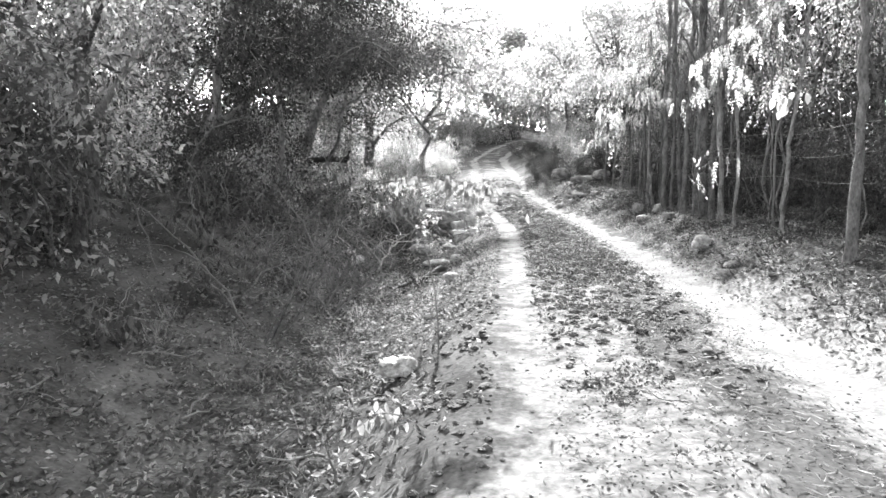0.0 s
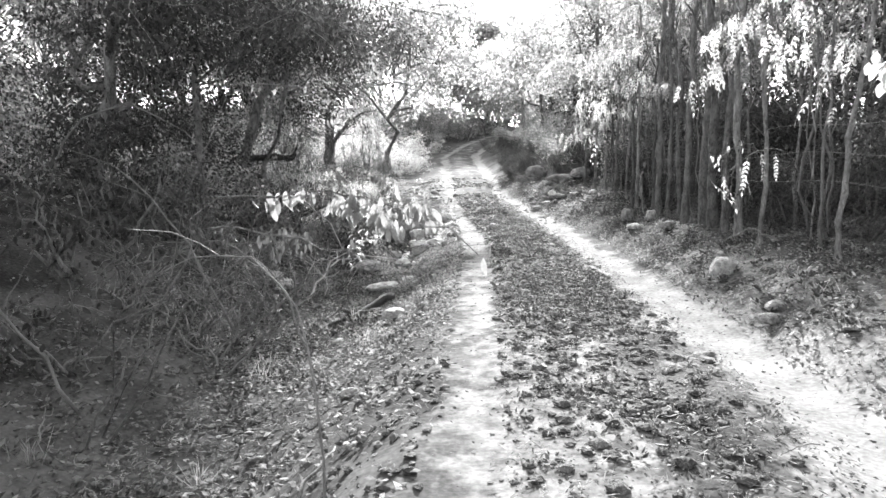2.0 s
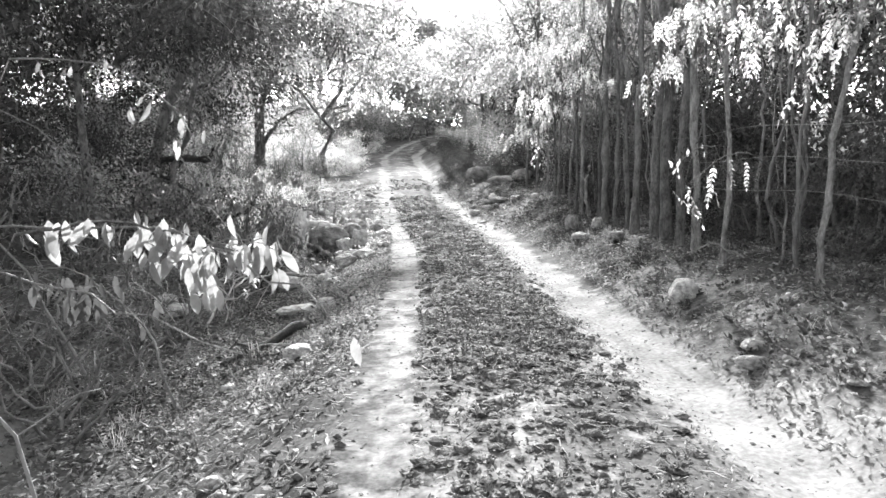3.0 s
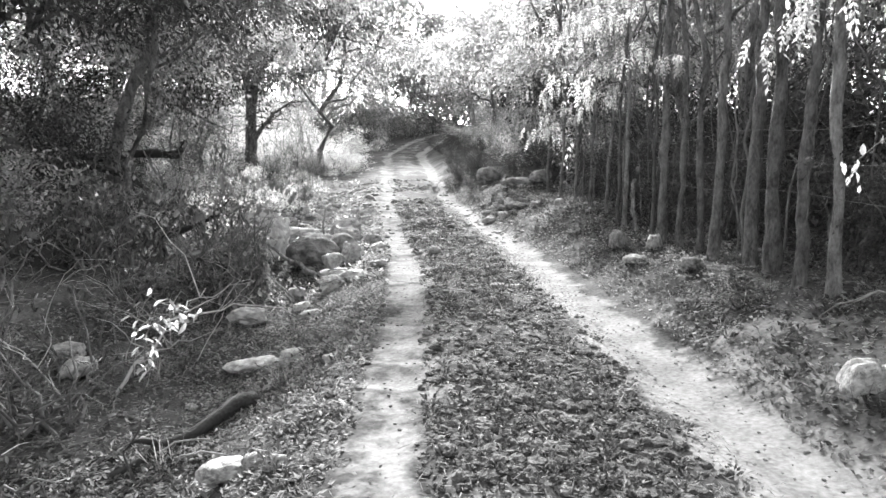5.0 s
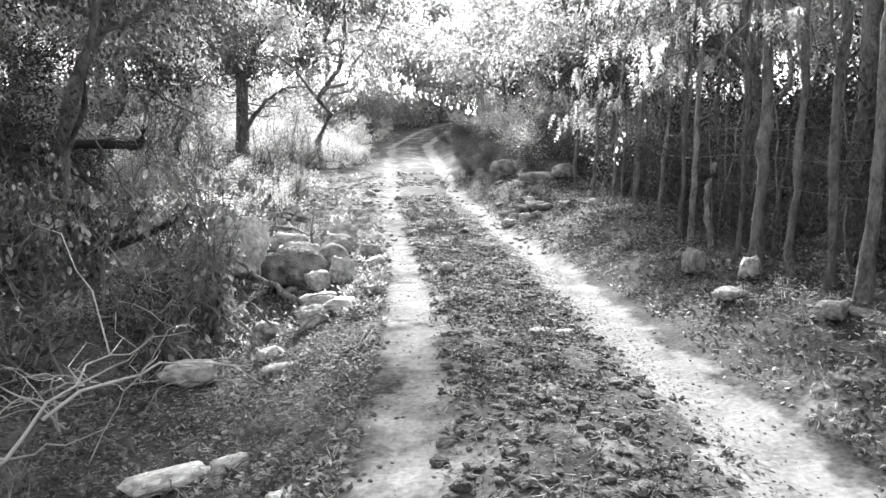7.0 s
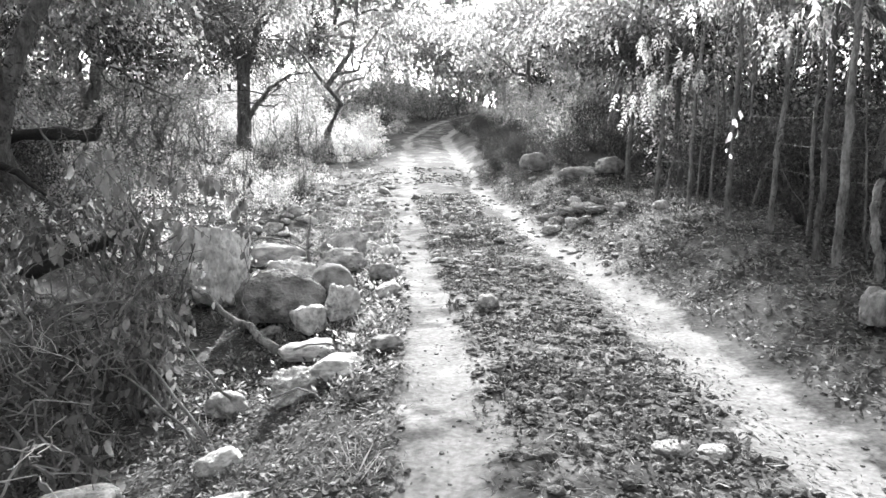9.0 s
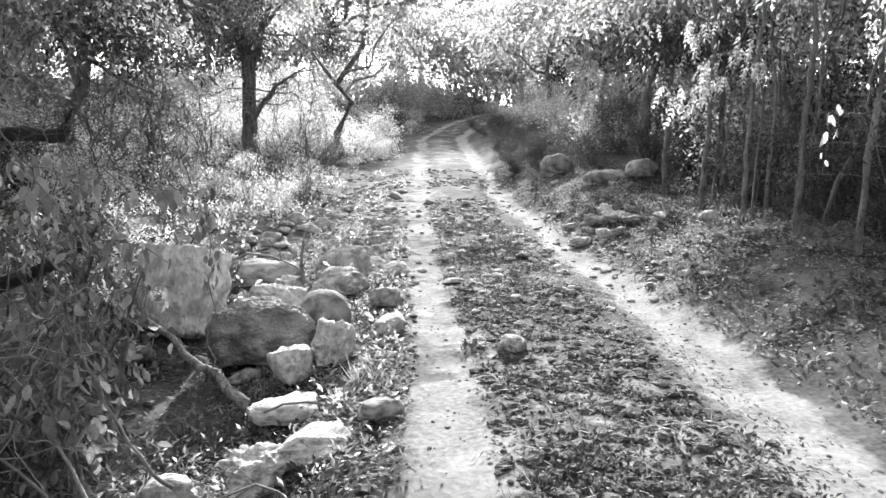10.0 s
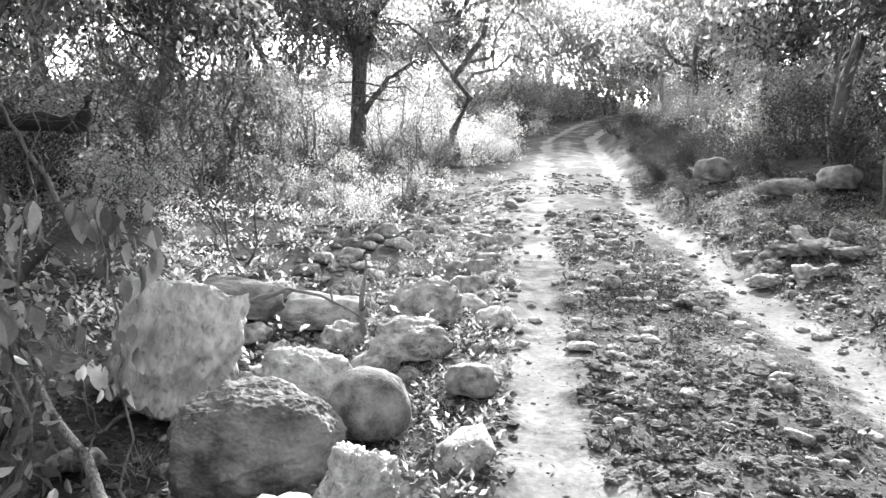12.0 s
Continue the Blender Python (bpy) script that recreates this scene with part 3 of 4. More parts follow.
# the dark thicket where the track turns, and the brush that hides the road beyond
for x, y, s in ((-4.6, 57, 2), (-2.9, 59.5, 2), (-1.2, 61.5, 2), (-6.2, 55, 2), (.6, 66, 2.4), (3, 68, 2.4), (6, 70, 2.4), (4.2, 58, 1.6), (3.4, 54, 1.5), (9, 69, 2.4)):
    copy_thing(bush[0], pose(x, y, on(x, y), 0, 0, 40 * x) @ Matrix.Diagonal((s, s, s * .85, 1)))
# pale brush on the left before the turn, sunlight put into its leaf colour
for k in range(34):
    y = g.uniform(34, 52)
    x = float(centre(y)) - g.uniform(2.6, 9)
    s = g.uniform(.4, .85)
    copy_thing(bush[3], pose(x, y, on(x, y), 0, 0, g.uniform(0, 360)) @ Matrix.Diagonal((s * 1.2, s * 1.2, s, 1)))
# low dark brush round the fallen trunk
for k in range(7):
    x, y, s = g.uniform(-8.8, -4.4), g.uniform(20.9, 21.9), g.uniform(.3, .5)
    copy_thing(bush[(0, 1, 3)[k % 3]], pose(x, y, on(x, y), 0, 0, g.uniform(0, 360)) @ Matrix.Diagonal((s * 1.2, s * 1.2, s, 1)))
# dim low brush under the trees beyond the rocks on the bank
# the dimness is put into the dark leaf colour
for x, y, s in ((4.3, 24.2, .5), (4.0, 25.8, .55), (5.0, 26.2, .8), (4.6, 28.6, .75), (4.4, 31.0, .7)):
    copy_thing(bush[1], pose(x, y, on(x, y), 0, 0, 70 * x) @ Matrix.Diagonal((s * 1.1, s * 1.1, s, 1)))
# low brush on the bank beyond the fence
# all in the dark leaf, which colours in the bank's shade
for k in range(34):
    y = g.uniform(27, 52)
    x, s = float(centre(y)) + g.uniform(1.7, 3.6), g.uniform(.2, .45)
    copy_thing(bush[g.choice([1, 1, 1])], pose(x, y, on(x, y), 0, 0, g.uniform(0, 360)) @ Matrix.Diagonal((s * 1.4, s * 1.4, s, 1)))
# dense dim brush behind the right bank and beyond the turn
# these nine have their dimness coloured in with the dark leaf
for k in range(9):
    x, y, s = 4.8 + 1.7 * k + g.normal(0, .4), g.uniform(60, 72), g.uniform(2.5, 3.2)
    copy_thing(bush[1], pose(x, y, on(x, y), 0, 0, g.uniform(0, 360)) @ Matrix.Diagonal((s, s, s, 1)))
for k in range(9):
    x, y, s = g.uniform(4.6, 8), 22 + 1.7 * k, g.uniform(1.0, 1.4)
    copy_thing(bush[(2, 0, 4)[k % 3]], pose(x, y, on(x, y), 0, 0, g.uniform(0, 360)) @ Matrix.Diagonal((s, s, s, 1)))
# far brush, a third of it paled in colour for backlight
for k in range(15):
    x, y, s = -26 + 2.1 * k + g.normal(0, .5), g.uniform(80, 94), g.uniform(3.2, 4.4)
    copy_thing(bush[(3, 0, 4)[k % 3]], pose(x, y, on(x, y), 0, 0, g.uniform(0, 360)) @ Matrix.Diagonal((s, s, s, 1)))
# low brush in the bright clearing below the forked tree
# mostly in the pale leaf colour that stands in for sun
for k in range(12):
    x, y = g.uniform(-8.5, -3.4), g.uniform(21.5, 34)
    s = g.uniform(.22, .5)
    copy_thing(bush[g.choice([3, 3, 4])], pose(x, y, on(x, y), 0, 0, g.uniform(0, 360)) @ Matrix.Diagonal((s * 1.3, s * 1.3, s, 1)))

# ---- boulders and stones ----
stone_meshes = [lump(k, 3, .34, 1, g.uniform(.7, 1.2), g.uniform(.5, .8), .1, 6) for k in range(8)]
for me in stone_meshes:
    me.materials.append(ROCK)
    me.polygons.foreach_set("use_smooth", [True] * len(me.polygons))


def boulder(seed, x, y, w, d, h, label, turn=0, blocky=0.0, material=None, sink=.3, tilt=0, base=None, rough=.25, detail=4, roll=0, pitted=0.0):
    me = lump(seed, detail, rough, 1, 1, 1, blocky, int(blocky * 9))
    if pitted:
        for v in me.vertices:
            p = v.co + .03 * noise.noise_vector(v.co * 6)
            holes = max(0, .42 - noise.voronoi(p * 9)[0][0]) + .5 * max(0, .42 - noise.voronoi(p * 19)[0][0])
            some = min(1, max(0, .5 + 1.6 * noise.noise(v.co * 3.3)))
            v.co *= 1 - pitted * (holes * some - .35 * noise.noise(v.co * 12))
    me.materials.append(material or ROCK)
    me.polygons.foreach_set("use_smooth", [True] * len(me.polygons))
    ob = new("boulder", me)
    z = on(x, y) if base is None else base
    ob.matrix_basis = pose(x, y, z + h * (.42 - sink * .35), tilt, roll, turn) @ Matrix.Diagonal((w, d, h, 1))
    return tagged(ob, label, "boulder", "boulders beside the track")


boulder(1, -2.62, 18.35, 1.0, .86, 1.36, "pale square pitted limestone block in the ditch", -52, .72, ROCK_PALE, .1, 14, -.4, .2, 7, 160, .2)
boulder(2, -1.6, 17.38, .86, .74, .66, "large rounded grey boulder beside the block", 10, .1, ROCK_DARK, .25, 0, None, .16, 7, 0, .08)
boulder(3, -1.13, 17.8, .46, .44, .46, "smooth dark brown rounded boulder", 0, .1, ROCK_DARK, .2, 0, None, .1)
boulder(4, -1.62, 18.1, .62, .4, .5, "pale weathered boulder behind the round one", 0, .3, ROCK_PALE, .0, 0, None, .3, 6, 0, .12)
boulder(5, -.9, 16.95, .36, .34, .38, "rough white limestone chunk beside the rut", 30, .4, ROCK_PALE, .2, 10, None, .4, 6, 0, .14)
boulder(6, -1.16, 16.75, .38, .32, .34, "rough white limestone chunk beside the rut", 70, .4, ROCK_PALE, .25, 0, None, .4)
boulder(7, -1.03, 16.1, .5, .36, .2, "flat pale stone in the bank", 15, .3, ROCK_PALE)
boulder(8, -1.3, 19.9, .6, .5, .48, "rounded grey boulder above the ditch", 0, .1, None, .3, 0, None, .25, 6, 0, .08)
boulder(9, -1.2, 18.95, .56, .46, .36, "low rounded grey boulder above the ditch", 30, .1, None, .3, 0, None, .25, 6, 0, .1)
boulder(10, -1.85, 19.3, .34, .3, .28, "pale angular stone among the boulders", 50, .4)
boulder(11, -2.25, 19.9, .8, .5, .4, "pale layered rock among boulders", 15, .3)
boulder(12, -.98, 15.3, .36, .34, .27, "chunky white limestone in the bank", 25, .35, ROCK_PALE, .25, 6, None, .4, 6, 0, .14)
boulder(52, -.7, 15.42, .5, .28, .17, "flat white stone in the bank", 40, .3, ROCK_PALE, .3, 0, None, .4)
boulder(13, -1.46, 15.3, .3, .24, .22, "pale stone below the bank", 10, .3)
boulder(14, -1.74, 13.83, .46, .3, .26, "pale stone below the bank", 40, .2)
boulder(15, 2.88, 15.07, .26, .2, .36, "upright pale stone on the bank", 20, .5)
boulder(16, 3.17, 14.45, .24, .2, .28, "pale stone on the bank", 60, .4)
boulder(17, -.84, 5.25, .34, .24, .2, "white stone at the edge of the track", 30, .35, ROCK_PALE, .1, 0, None, .4)
boulder(18, -3.1, 19.9, .9, .6, .5, "pale flat-topped block in the brush", 10, .6)
boulder(19, -.75, 9.65, .3, .2, .14, "white stone at the edge of the track", 30, .3, ROCK_PALE)
boulder(20, -1.22, 12.03, .5, .24, .15, "long flat white stone in the bank", 35, .4, ROCK_PALE, .05, 0, None, .35)
boulder(21, -.86, 12.0, .26, .15, .12, "flat white stone in the bank", 50, .4, ROCK_PALE, .05)
boulder(22, -.42, 11.3, .13, .1, .08, "small white pebble at the edge of the track", 0, .3, ROCK_PALE)
boulder(23, -2.6, 11.7, .34, .24, .2, "pale stone below the bank", 60, .3)
boulder(53, -2.8, 11.95, .3, .24, .18, "pale stone below the bank", 20, .3)
boulder(54, -1.0, 13.85, .36, .15, .1, "long flat white stone in the bank", 30, .4, ROCK_PALE)
boulder(55, -1.2, 14.4, .3, .16, .14, "pale stone in the bank", 50, .4, ROCK_PALE)
boulder(24, 2.72, 9.62, .3, .2, .24, "white stone on the bank", 10, .5, ROCK_PALE, .2, 14, None, .3)
boulder(25, 2.66, 8.15, .2, .14, .1, "pale stone on the bank", 20, .3)
boulder(26, 2.55, 7.95, .24, .14, .12, "pale stone on the bank", 10, .3)
boulder(27, 2.8, 14.0, .3, .22, .14, "grey stone on the bank", 10, .3)
boulder(28, 3.05, 12.95, .3, .22, .18, "grey stone on the bank", 40, .4)
boulder(29, 1.17, 13.8, .22, .16, .06, "pale stone between the wheel ruts", 10, .4)
boulder(30, 1.36, 13.78, .17, .14, .06, "pale stone between the wheel ruts", 50, .4)
boulder(31, .45, 16.7, .2, .17, .15, "rounded stone between the wheel ruts", 0, .1)
boulder(32, 2.3, 28.4, .8, .6, .62, "rounded grey boulder under the bushes", 0, .1)
boulder(33, 2.75, 25.5, .7, .45, .34, "pale flat rock under the bushes", 20, .3)
boulder(34, 3.5, 25.3, .75, .55, .5, "pale rock under the bushes", 60, .3)
boulder(35, 3.1, 25.9, .6, .4, .3, "pale rock under the bushes", 10, .3)
boulder(36, -.36, 15.6, .3, .2, .13, "dark stone in the rut edge", 30, .2, ROCK_DARK)
boulder(37, -.64, 18.2, .34, .28, .22, "grey stone at the edge of the track", 0, .2)
boulder(38, -1.9, 18.9, .22, .2, .18, "small pale stone among the boulders", 0, .3)
for k, (x, y, s) in enumerate(((2.35, 22.06, .36), (2.1, 22.5, .3), (2.34, 22.7, .32), (2.5, 21.6, .3), (2.2, 21.3, .22), (2.6, 22.3, .3), (1.95, 22.1, .2), (1.75, 21.7, .3), (2.75, 21.2, .26), (2.45, 21.95, .3), (2.15, 22.2, .34), (1.8, 22.9, .26))):
    boulder(40 + k, x, y, s * 1.25, s * .8, s * .5, "pale flat stone in a small heap", 50 * k, .45, None, .2, g.normal(0, 10), None, .45, 4, g.normal(0, 12))

# ---- loose stones ----
g = np.random.default_rng(31)


def stone(x, y, s, group):
    ob = new("stone", stone_meshes[g.integers(0, 8)])
    ob.matrix_basis = pose(x, y, on(x, y) + s * .12, g.normal(0, 14), g.normal(0, 14), g.uniform(0, 360)) @ Matrix.Diagonal((s, s * g.uniform(.7, 1), s * g.uniform(.6, 1), 1))
    return tagged(ob, "loose pale limestone lying on the earth", "stone", group)


for n, ylo, yhi, dlo, dhi, a, b in ((80, 16.5, 30, -3.6, -1.3, .12, .42), (72, 17.5, 27, -.8, .5, .07, .27), (30, 19, 32, 1.4, 2.7, .08, .3), (66, 18.6, 25, -3.9, -1.25, .14, .44), (14, 18, 27, -1.3, -.8, .05, .16), (20, 4, 16, -2.6, -1.35, .06, .18), (14, 7, 20, 1.5, 2.5, .05, .14)):
    for k in range(n):
        y = g.uniform(ylo, yhi)
        stone(float(centre(y)) + g.uniform(dlo, dhi), y, a + (b - a) * g.random() ** 2.2, "loose stones along the track")


# ---- clods, gravel, litter, grass: what nobody could count ----
def scatter(n, ylo, yhi, dlo, dhi, keep=None):
    y = g.uniform(ylo, yhi, n)
    x = centre(y) + g.uniform(dlo, dhi, n)
    if keep is not None:
        k = g.random(n) < keep(x, y, x - centre(y))
        x, y = x[k], y[k]
    return np.stack([x, y, height(x, y)], 1)


def plain(me):
    return np.array([v.co[:] for v in me.vertices]), np.array([f.vertices[:] for f in me.polygons])


CRUMB, CLUMP = plain(lump(3, 1, .5)), plain(lump(5, 2, .4))


def lumps(at, lo, hi, flat=.7, jag=.35, shape=CRUMB):
    n, (form, sides) = len(at), shape
    s = lo + (hi - lo) * g.random(n) ** 2
    a = g.uniform(0, 2 * np.pi, n)
    v = form[None] * (1 + jag * g.normal(0, 1, (n, len(form), 1)).clip(-1, 1)) * s[:, None, None] * np.array([1, 1, flat])
    c, q = np.cos(a)[:, None], np.sin(a)[:, None]
    v = np.stack([v[..., 0] * c - v[..., 1] * q, v[..., 0] * q + v[..., 1] * c, v[..., 2]], -1) + at[:, None] + np.array([0, 0, 1]) * (s * .1)[:, None, None]
    return v.reshape(-1, 3), (sides[None] + (np.arange(n) * len(form))[:, None, None]).reshape(-1, 3)


def stuff(name, data, material, label, category):
    return tagged(new(name, mesh(name, *data, material)), label, category, kind="stuff")


patch = lambda x, y, d: np.clip(.46 + .8 * fuzz(x, y, .7, 41) + .7 * fuzz(x, y, .22, 42), .08, 1)
strip = lambda x, y, d: patch(x, y, d) ** (1 + 2.5 * (1 - smooth(2.5, 6, y))) * np.exp(-((d + .13) / .62) ** 4)
stuff("soil_clods", lumps(scatter(15000, 2, 24, -.8, .8, strip), .01, .05, .6, .2), CLOD, "dark crumbled soil clods between the wheel ruts", "soil clods")
stuff("large_clods", lumps(scatter(6500, 2, 19, -.78, .78, lambda x, y, d: smooth(3.6, 7.5, y) * (.35 * np.exp(-((d + .1) / .66) ** 6) + .65 * strip(x, y, d))), .035, .12, .62, .17, CLUMP), CLOD, "large dark crumbled clods between the wheel ruts", "soil clods")
stuff("bank_clods", lumps(scatter(7000, 3, 24, 1.4, 3.2, patch), .012, .06, .6, .2), CLOD, "dark soil crumbs on the bank", "soil clods")
stuff("strip_crumbs", lumps(scatter(9000, 2.5, 20, -.8, .85), .006, .022, .6), CLOD, "fine crumbled soil between the wheel ruts", "soil clods")
stuff("edge_clods", lumps(scatter(11000, 2.5, 20, -4.2, -1.15, lambda x, y, d: .25 + .75 * patch(x, y, d)), .012, .08), CLOD, "dark soil crumbs on the edge of the ditch", "soil clods")
stuff("rut_crumbs", lumps(scatter(2600, 2, 20, -1.4, 1.5), .008, .035, .5), CLOD, "small soil crumbs on the sandy ruts", "soil clods")
stuff("gravel", lumps(scatter(9000, 17, 34, -4.6, 2.4, lambda x, y, d: smooth(17, 20.5, y) * np.clip(.5 + .7 * fuzz(x, y, .9, 43), .08, 1) * (1 - .7 * smooth(1.3, 1.8, d)) * (1 - .6 * np.exp(-((d - 1) / .4) ** 4)) * (1 - .85 * np.exp(-((d + 1) / .34) ** 4))), .02, .15, .6, .12, CLUMP), ROCK, "pale gravel and rubble washed over the track", "gravel")


def fallen(at, length, width, material, name, label):
    n = len(at)
    w = np.stack([g.normal(0, 1, n), g.normal(0, 1, n), g.normal(.12, .4, n)], 1)
    return stuff(name, leaves(at + np.array([0, 0, .008]) + np.abs(g.normal(0, .012, (n, 1))) * np.array([0, 0, 1]), w, length, width, g, .5), material, label, "leaf litter")


fallen(scatter(28000, 2.2, 27, -.8, .9, lambda x, y, d: .3 + .7 * strip(x, y, d)), .026, .012, LITTER, "strip_litter", "dry leaves on the strip between the ruts")
fallen(scatter(60000, 3, 34, 1.25, 4.0, lambda x, y, d: .5 + .5 * patch(x, y, d)), .046, .022, LITTER, "bank_litter", "dry leaves covering the bank")
fallen(scatter(60000, 2, 20, -9.5, -1.2, lambda x, y, d: .08 + .36 * patch(x, y, d)), .05, .024, LITTER, "ditch_litter", "dry leaves in the ditch and on the slope")
fallen(scatter(40000, 18, 38, -9, -1.4, lambda x, y, d: patch(x, y, d) * (.12 + .88 * smooth(2.8, 4.6, -d))), .055, .026, LITTER, "clearing_litter", "pale dry leaves under the forked tree")
fallen(scatter(20000, 8, 20, -2.6, -1.2, lambda x, y, d: .3 + .7 * patch(x, y, d)), .04, .018, LITTER, "edge_litter", "dry leaves along the edge of the ditch")
fallen(scatter(17000, 1.5, 8.5, -8, -1.6, lambda x, y, d: .4 + .6 * patch(x, y, d)), .06, .028, LITTER, "slope_litter", "dry leaves on the shaded slope")
fallen(scatter(34000, 8.5, 16.5, -4.4, -1.25, lambda x, y, d: .25 + .75 * patch(x, y, d)), .044, .019, LITTER, "hollow_litter", "curled dry leaves in the bottom of the ditch")
fallen(scatter(1300, 2.5, 24, -1.45, 1.5), .03, .014, LITTER, "rut_litter", "scattered dry leaves on the sandy ruts")


def blades(at, tall):
    n = len(at)
    w = np.stack([g.normal(0, .45, n), g.normal(0, .45, n), np.ones(n)], 1)
    return leaves(at, w, tall, tall * .028, g)


straws = np.concatenate([scatter(9000, 2.5, 24, -.85, .85), scatter(9000, 3, 24, 1.3, 3.4), scatter(9000, 6, 20, -3.4, -1.15)])
straws[:, 2] += .02
straw_ways = np.stack([g.normal(0, 1, len(straws)), g.normal(0, 1, len(straws)), g.normal(.05, .15, len(straws))], 1)
stuff("straw", leaves(straws, straw_ways, .07, .006, g), GRASS, "dry straw and twig bits strewn on the earth", "straw")
tufts = scatter(120, 4, 33, -4.6, -1.25, patch)
tufts = np.repeat(tufts, 30, 0) + np.concatenate([g.normal(0, .05, (len(tufts) * 30, 2)), np.zeros((len(tufts) * 30, 1))], 1)
stuff("dry_grass", blades(tufts, .2), GRASS, "dry grass blades along the ditch", "grass")


def herbs(at, n, leaf, wide, tall, material, name, label):
    """Low weeds: small upright rosettes of leaves."""
    k = np.repeat(at, n, 0)
    m = len(k)
    h = g.random(m) * np.repeat(g.uniform(.3, 1, len(at)), n) * tall
    a = g.uniform(0, 2 * np.pi, m)
    out = np.stack([np.cos(a), np.sin(a), g.uniform(.1, 1.3, m)], 1)
    return stuff(name, leaves(k + np.stack([np.cos(a), np.sin(a), np.zeros(m)], 1) * (.02 + .5 * h)[:, None] + np.array([0, 0, 1]) * h[:, None], out, leaf, wide, g, .4), material, label, "weeds")


herbs(scatter(4200, 2.5, 24, -.8, .85, strip), 12, .034, .017, .05, LEAF_DARK, "strip_weeds", "low dark weeds growing between the wheel ruts")
herbs(scatter(2600, 3, 26, 1.45, 3.4, patch), 9, .055, .026, .06, LEAF_DARK, "bank_weeds", "low dark weeds and leaves on the bank")
herbs(scatter(1300, 3, 19, -4.8, -1.4, patch), 9, .055, .026, .1, LEAF_DARK, "ditch_weeds", "low dark weeds in the ditch")
# clearing weeds get their sunlight from the pale leaf colour
herbs(scatter(4800, 18.5, 40, -9.5, -1.7, lambda x, y, d: patch(x, y, d) * (.08 + .92 * smooth(3.0, 4.8, -d))), 14, .065, .03, .3, LEAF_PALE, "clearing_weeds", "weeds in the clearing coloured pale as if sunlit")
herbs(scatter(700, 15, 24, -2.9, -1.25), 8, .05, .02, .12, LEAF, "stone_weeds", "weeds growing between the boulders")
weeds = scatter(240, 6, 30, 1.5, 3.4, patch)
weeds = np.repeat(weeds, 12, 0) + np.concatenate([g.normal(0, .04, (len(weeds) * 12, 2)), np.zeros((len(weeds) * 12, 1))], 1)
stuff("bank_grass", blades(weeds, .13), GRASS, "dry grass blades on the bank", "grass")


# ---- sticks and dead branches ----
def curve(a, m, b, crook=.02, steps=10):
    """A bent stem from a by way of m to b."""
    a, m, b = (np.asarray(q, float) for q in (a, m, b))
    t = np.linspace(0, 1, steps)[:, None]
    c = 2 * m - (a + b) / 2
    p = (1 - t) ** 2 * a + 2 * t * (1 - t) * c + t * t * b
    return p + np.concatenate([np.zeros((1, 3)), g.normal(0, crook, (steps - 2, 3)) * np.linalg.norm(b - a) * .5, np.zeros((1, 3))])


def dead_branch(a, m, b, r, label, side=4, material=None, name="dead_branch", twig=.35):
    base = np.asarray(a, float)
    ob = thing(name, *a, label, name.replace("_", " "))
    p = curve((0, 0, 0), np.asarray(m) - base, np.asarray(b) - base)
    part("stem", mesh("stem", *tube(p, np.linspace(r, r * .3, 10), 7), material or TWIG, True), ob)
    span = np.linalg.norm(p[-1])
    for k in range(side):
        i = g.integers(3, 9)
        e = p[i] + (p[-1] / span * .6 + g.normal(0, .6, 3) * np.array([1, 1, .6])) * span * twig * g.uniform(.5, 1)
        part("side_twig", mesh("side_twig", *tube(line(p[i], e, .06, 6, g), np.linspace(r * .45, .002, 6), 5), material or TWIG, True), ob)
    return ob


dead_branch((-1.39, 15.2, -.3), (-1.62, 15.2, -.01), (-2.02, 15.5, .40), .011, "bare dry branch leaning in the ditch", 3)
dead_branch((-1.34, 14.6, -.34), (-1.9, 15.05, .04), (-2.3, 15.3, .3), .012, "bare dry branch leaning in the ditch", 4)
dead_branch((-1.37, 14.5, -.34), (-1.94, 14.8, .01), (-2.5, 15.1, .22), .01, "bare dry branch leaning in the ditch", 4)
dead_branch((-1.35, 16.3, -.3), (-1.85, 16.65, -.08), (-2.6, 17.1, .25), .044, "dark fallen pole beside the boulders", 2, BARK, twig=.2)
dead_branch((-3.0, 15.3, -.1), (-2.48, 15.3, .32), (-1.9, 15.4, .2), .014, "arched dry branch over the ditch", 3)
dead_branch((-2.2, 11.4, -.5), (-2.06, 12.25, -.12), (-2.07, 13.4, .05), .017, "pale forked dead branch in the ditch", 6, TWIG_PALE, twig=.55)
dead_branch((-2.06, 12.3, -.14), (-1.68, 13.3, -.1), (-1.1, 13.4, -.25), .013, "thin pale dead branch in the ditch", 4, TWIG_PALE)
dead_branch((-2.75, 19.2, .02), (-2.2, 19.2, .26), (-1.62, 19.2, .06), .022, "crooked dry branch lying over the stones", 2)
dead_branch((-1.7, 19.35, -.1), (-1.7, 19.33, .2), (-1.66, 19.3, .52), .03, "short pale stump among the stones", 1)
dead_branch((-.97, 11.05, -.36), (-1.2, 10.7, -.4), (-1.6, 10.1, -.5), .075, "dark rotten log in the ditch", 1, BARK_DARK)
dead_branch((-5.4, 10.4, .35), (-4.45, 10.4, 2.0), (-3.05, 10.4, 1.5), .018, "pale arching bare branch in the thicket", 4)
dead_branch((-4.27, 8.0, -.3), (-4.5, 8.0, .75), (-4.95, 8.0, 1.4), .012, "pale bare stem in the thicket", 3)
dead_branch((-2.3, 9.0, -.35), (-3.0, 9.0, .95), (-3.95, 9.0, 1.55), .014, "long bare branch leaning out of the thicket", 4)
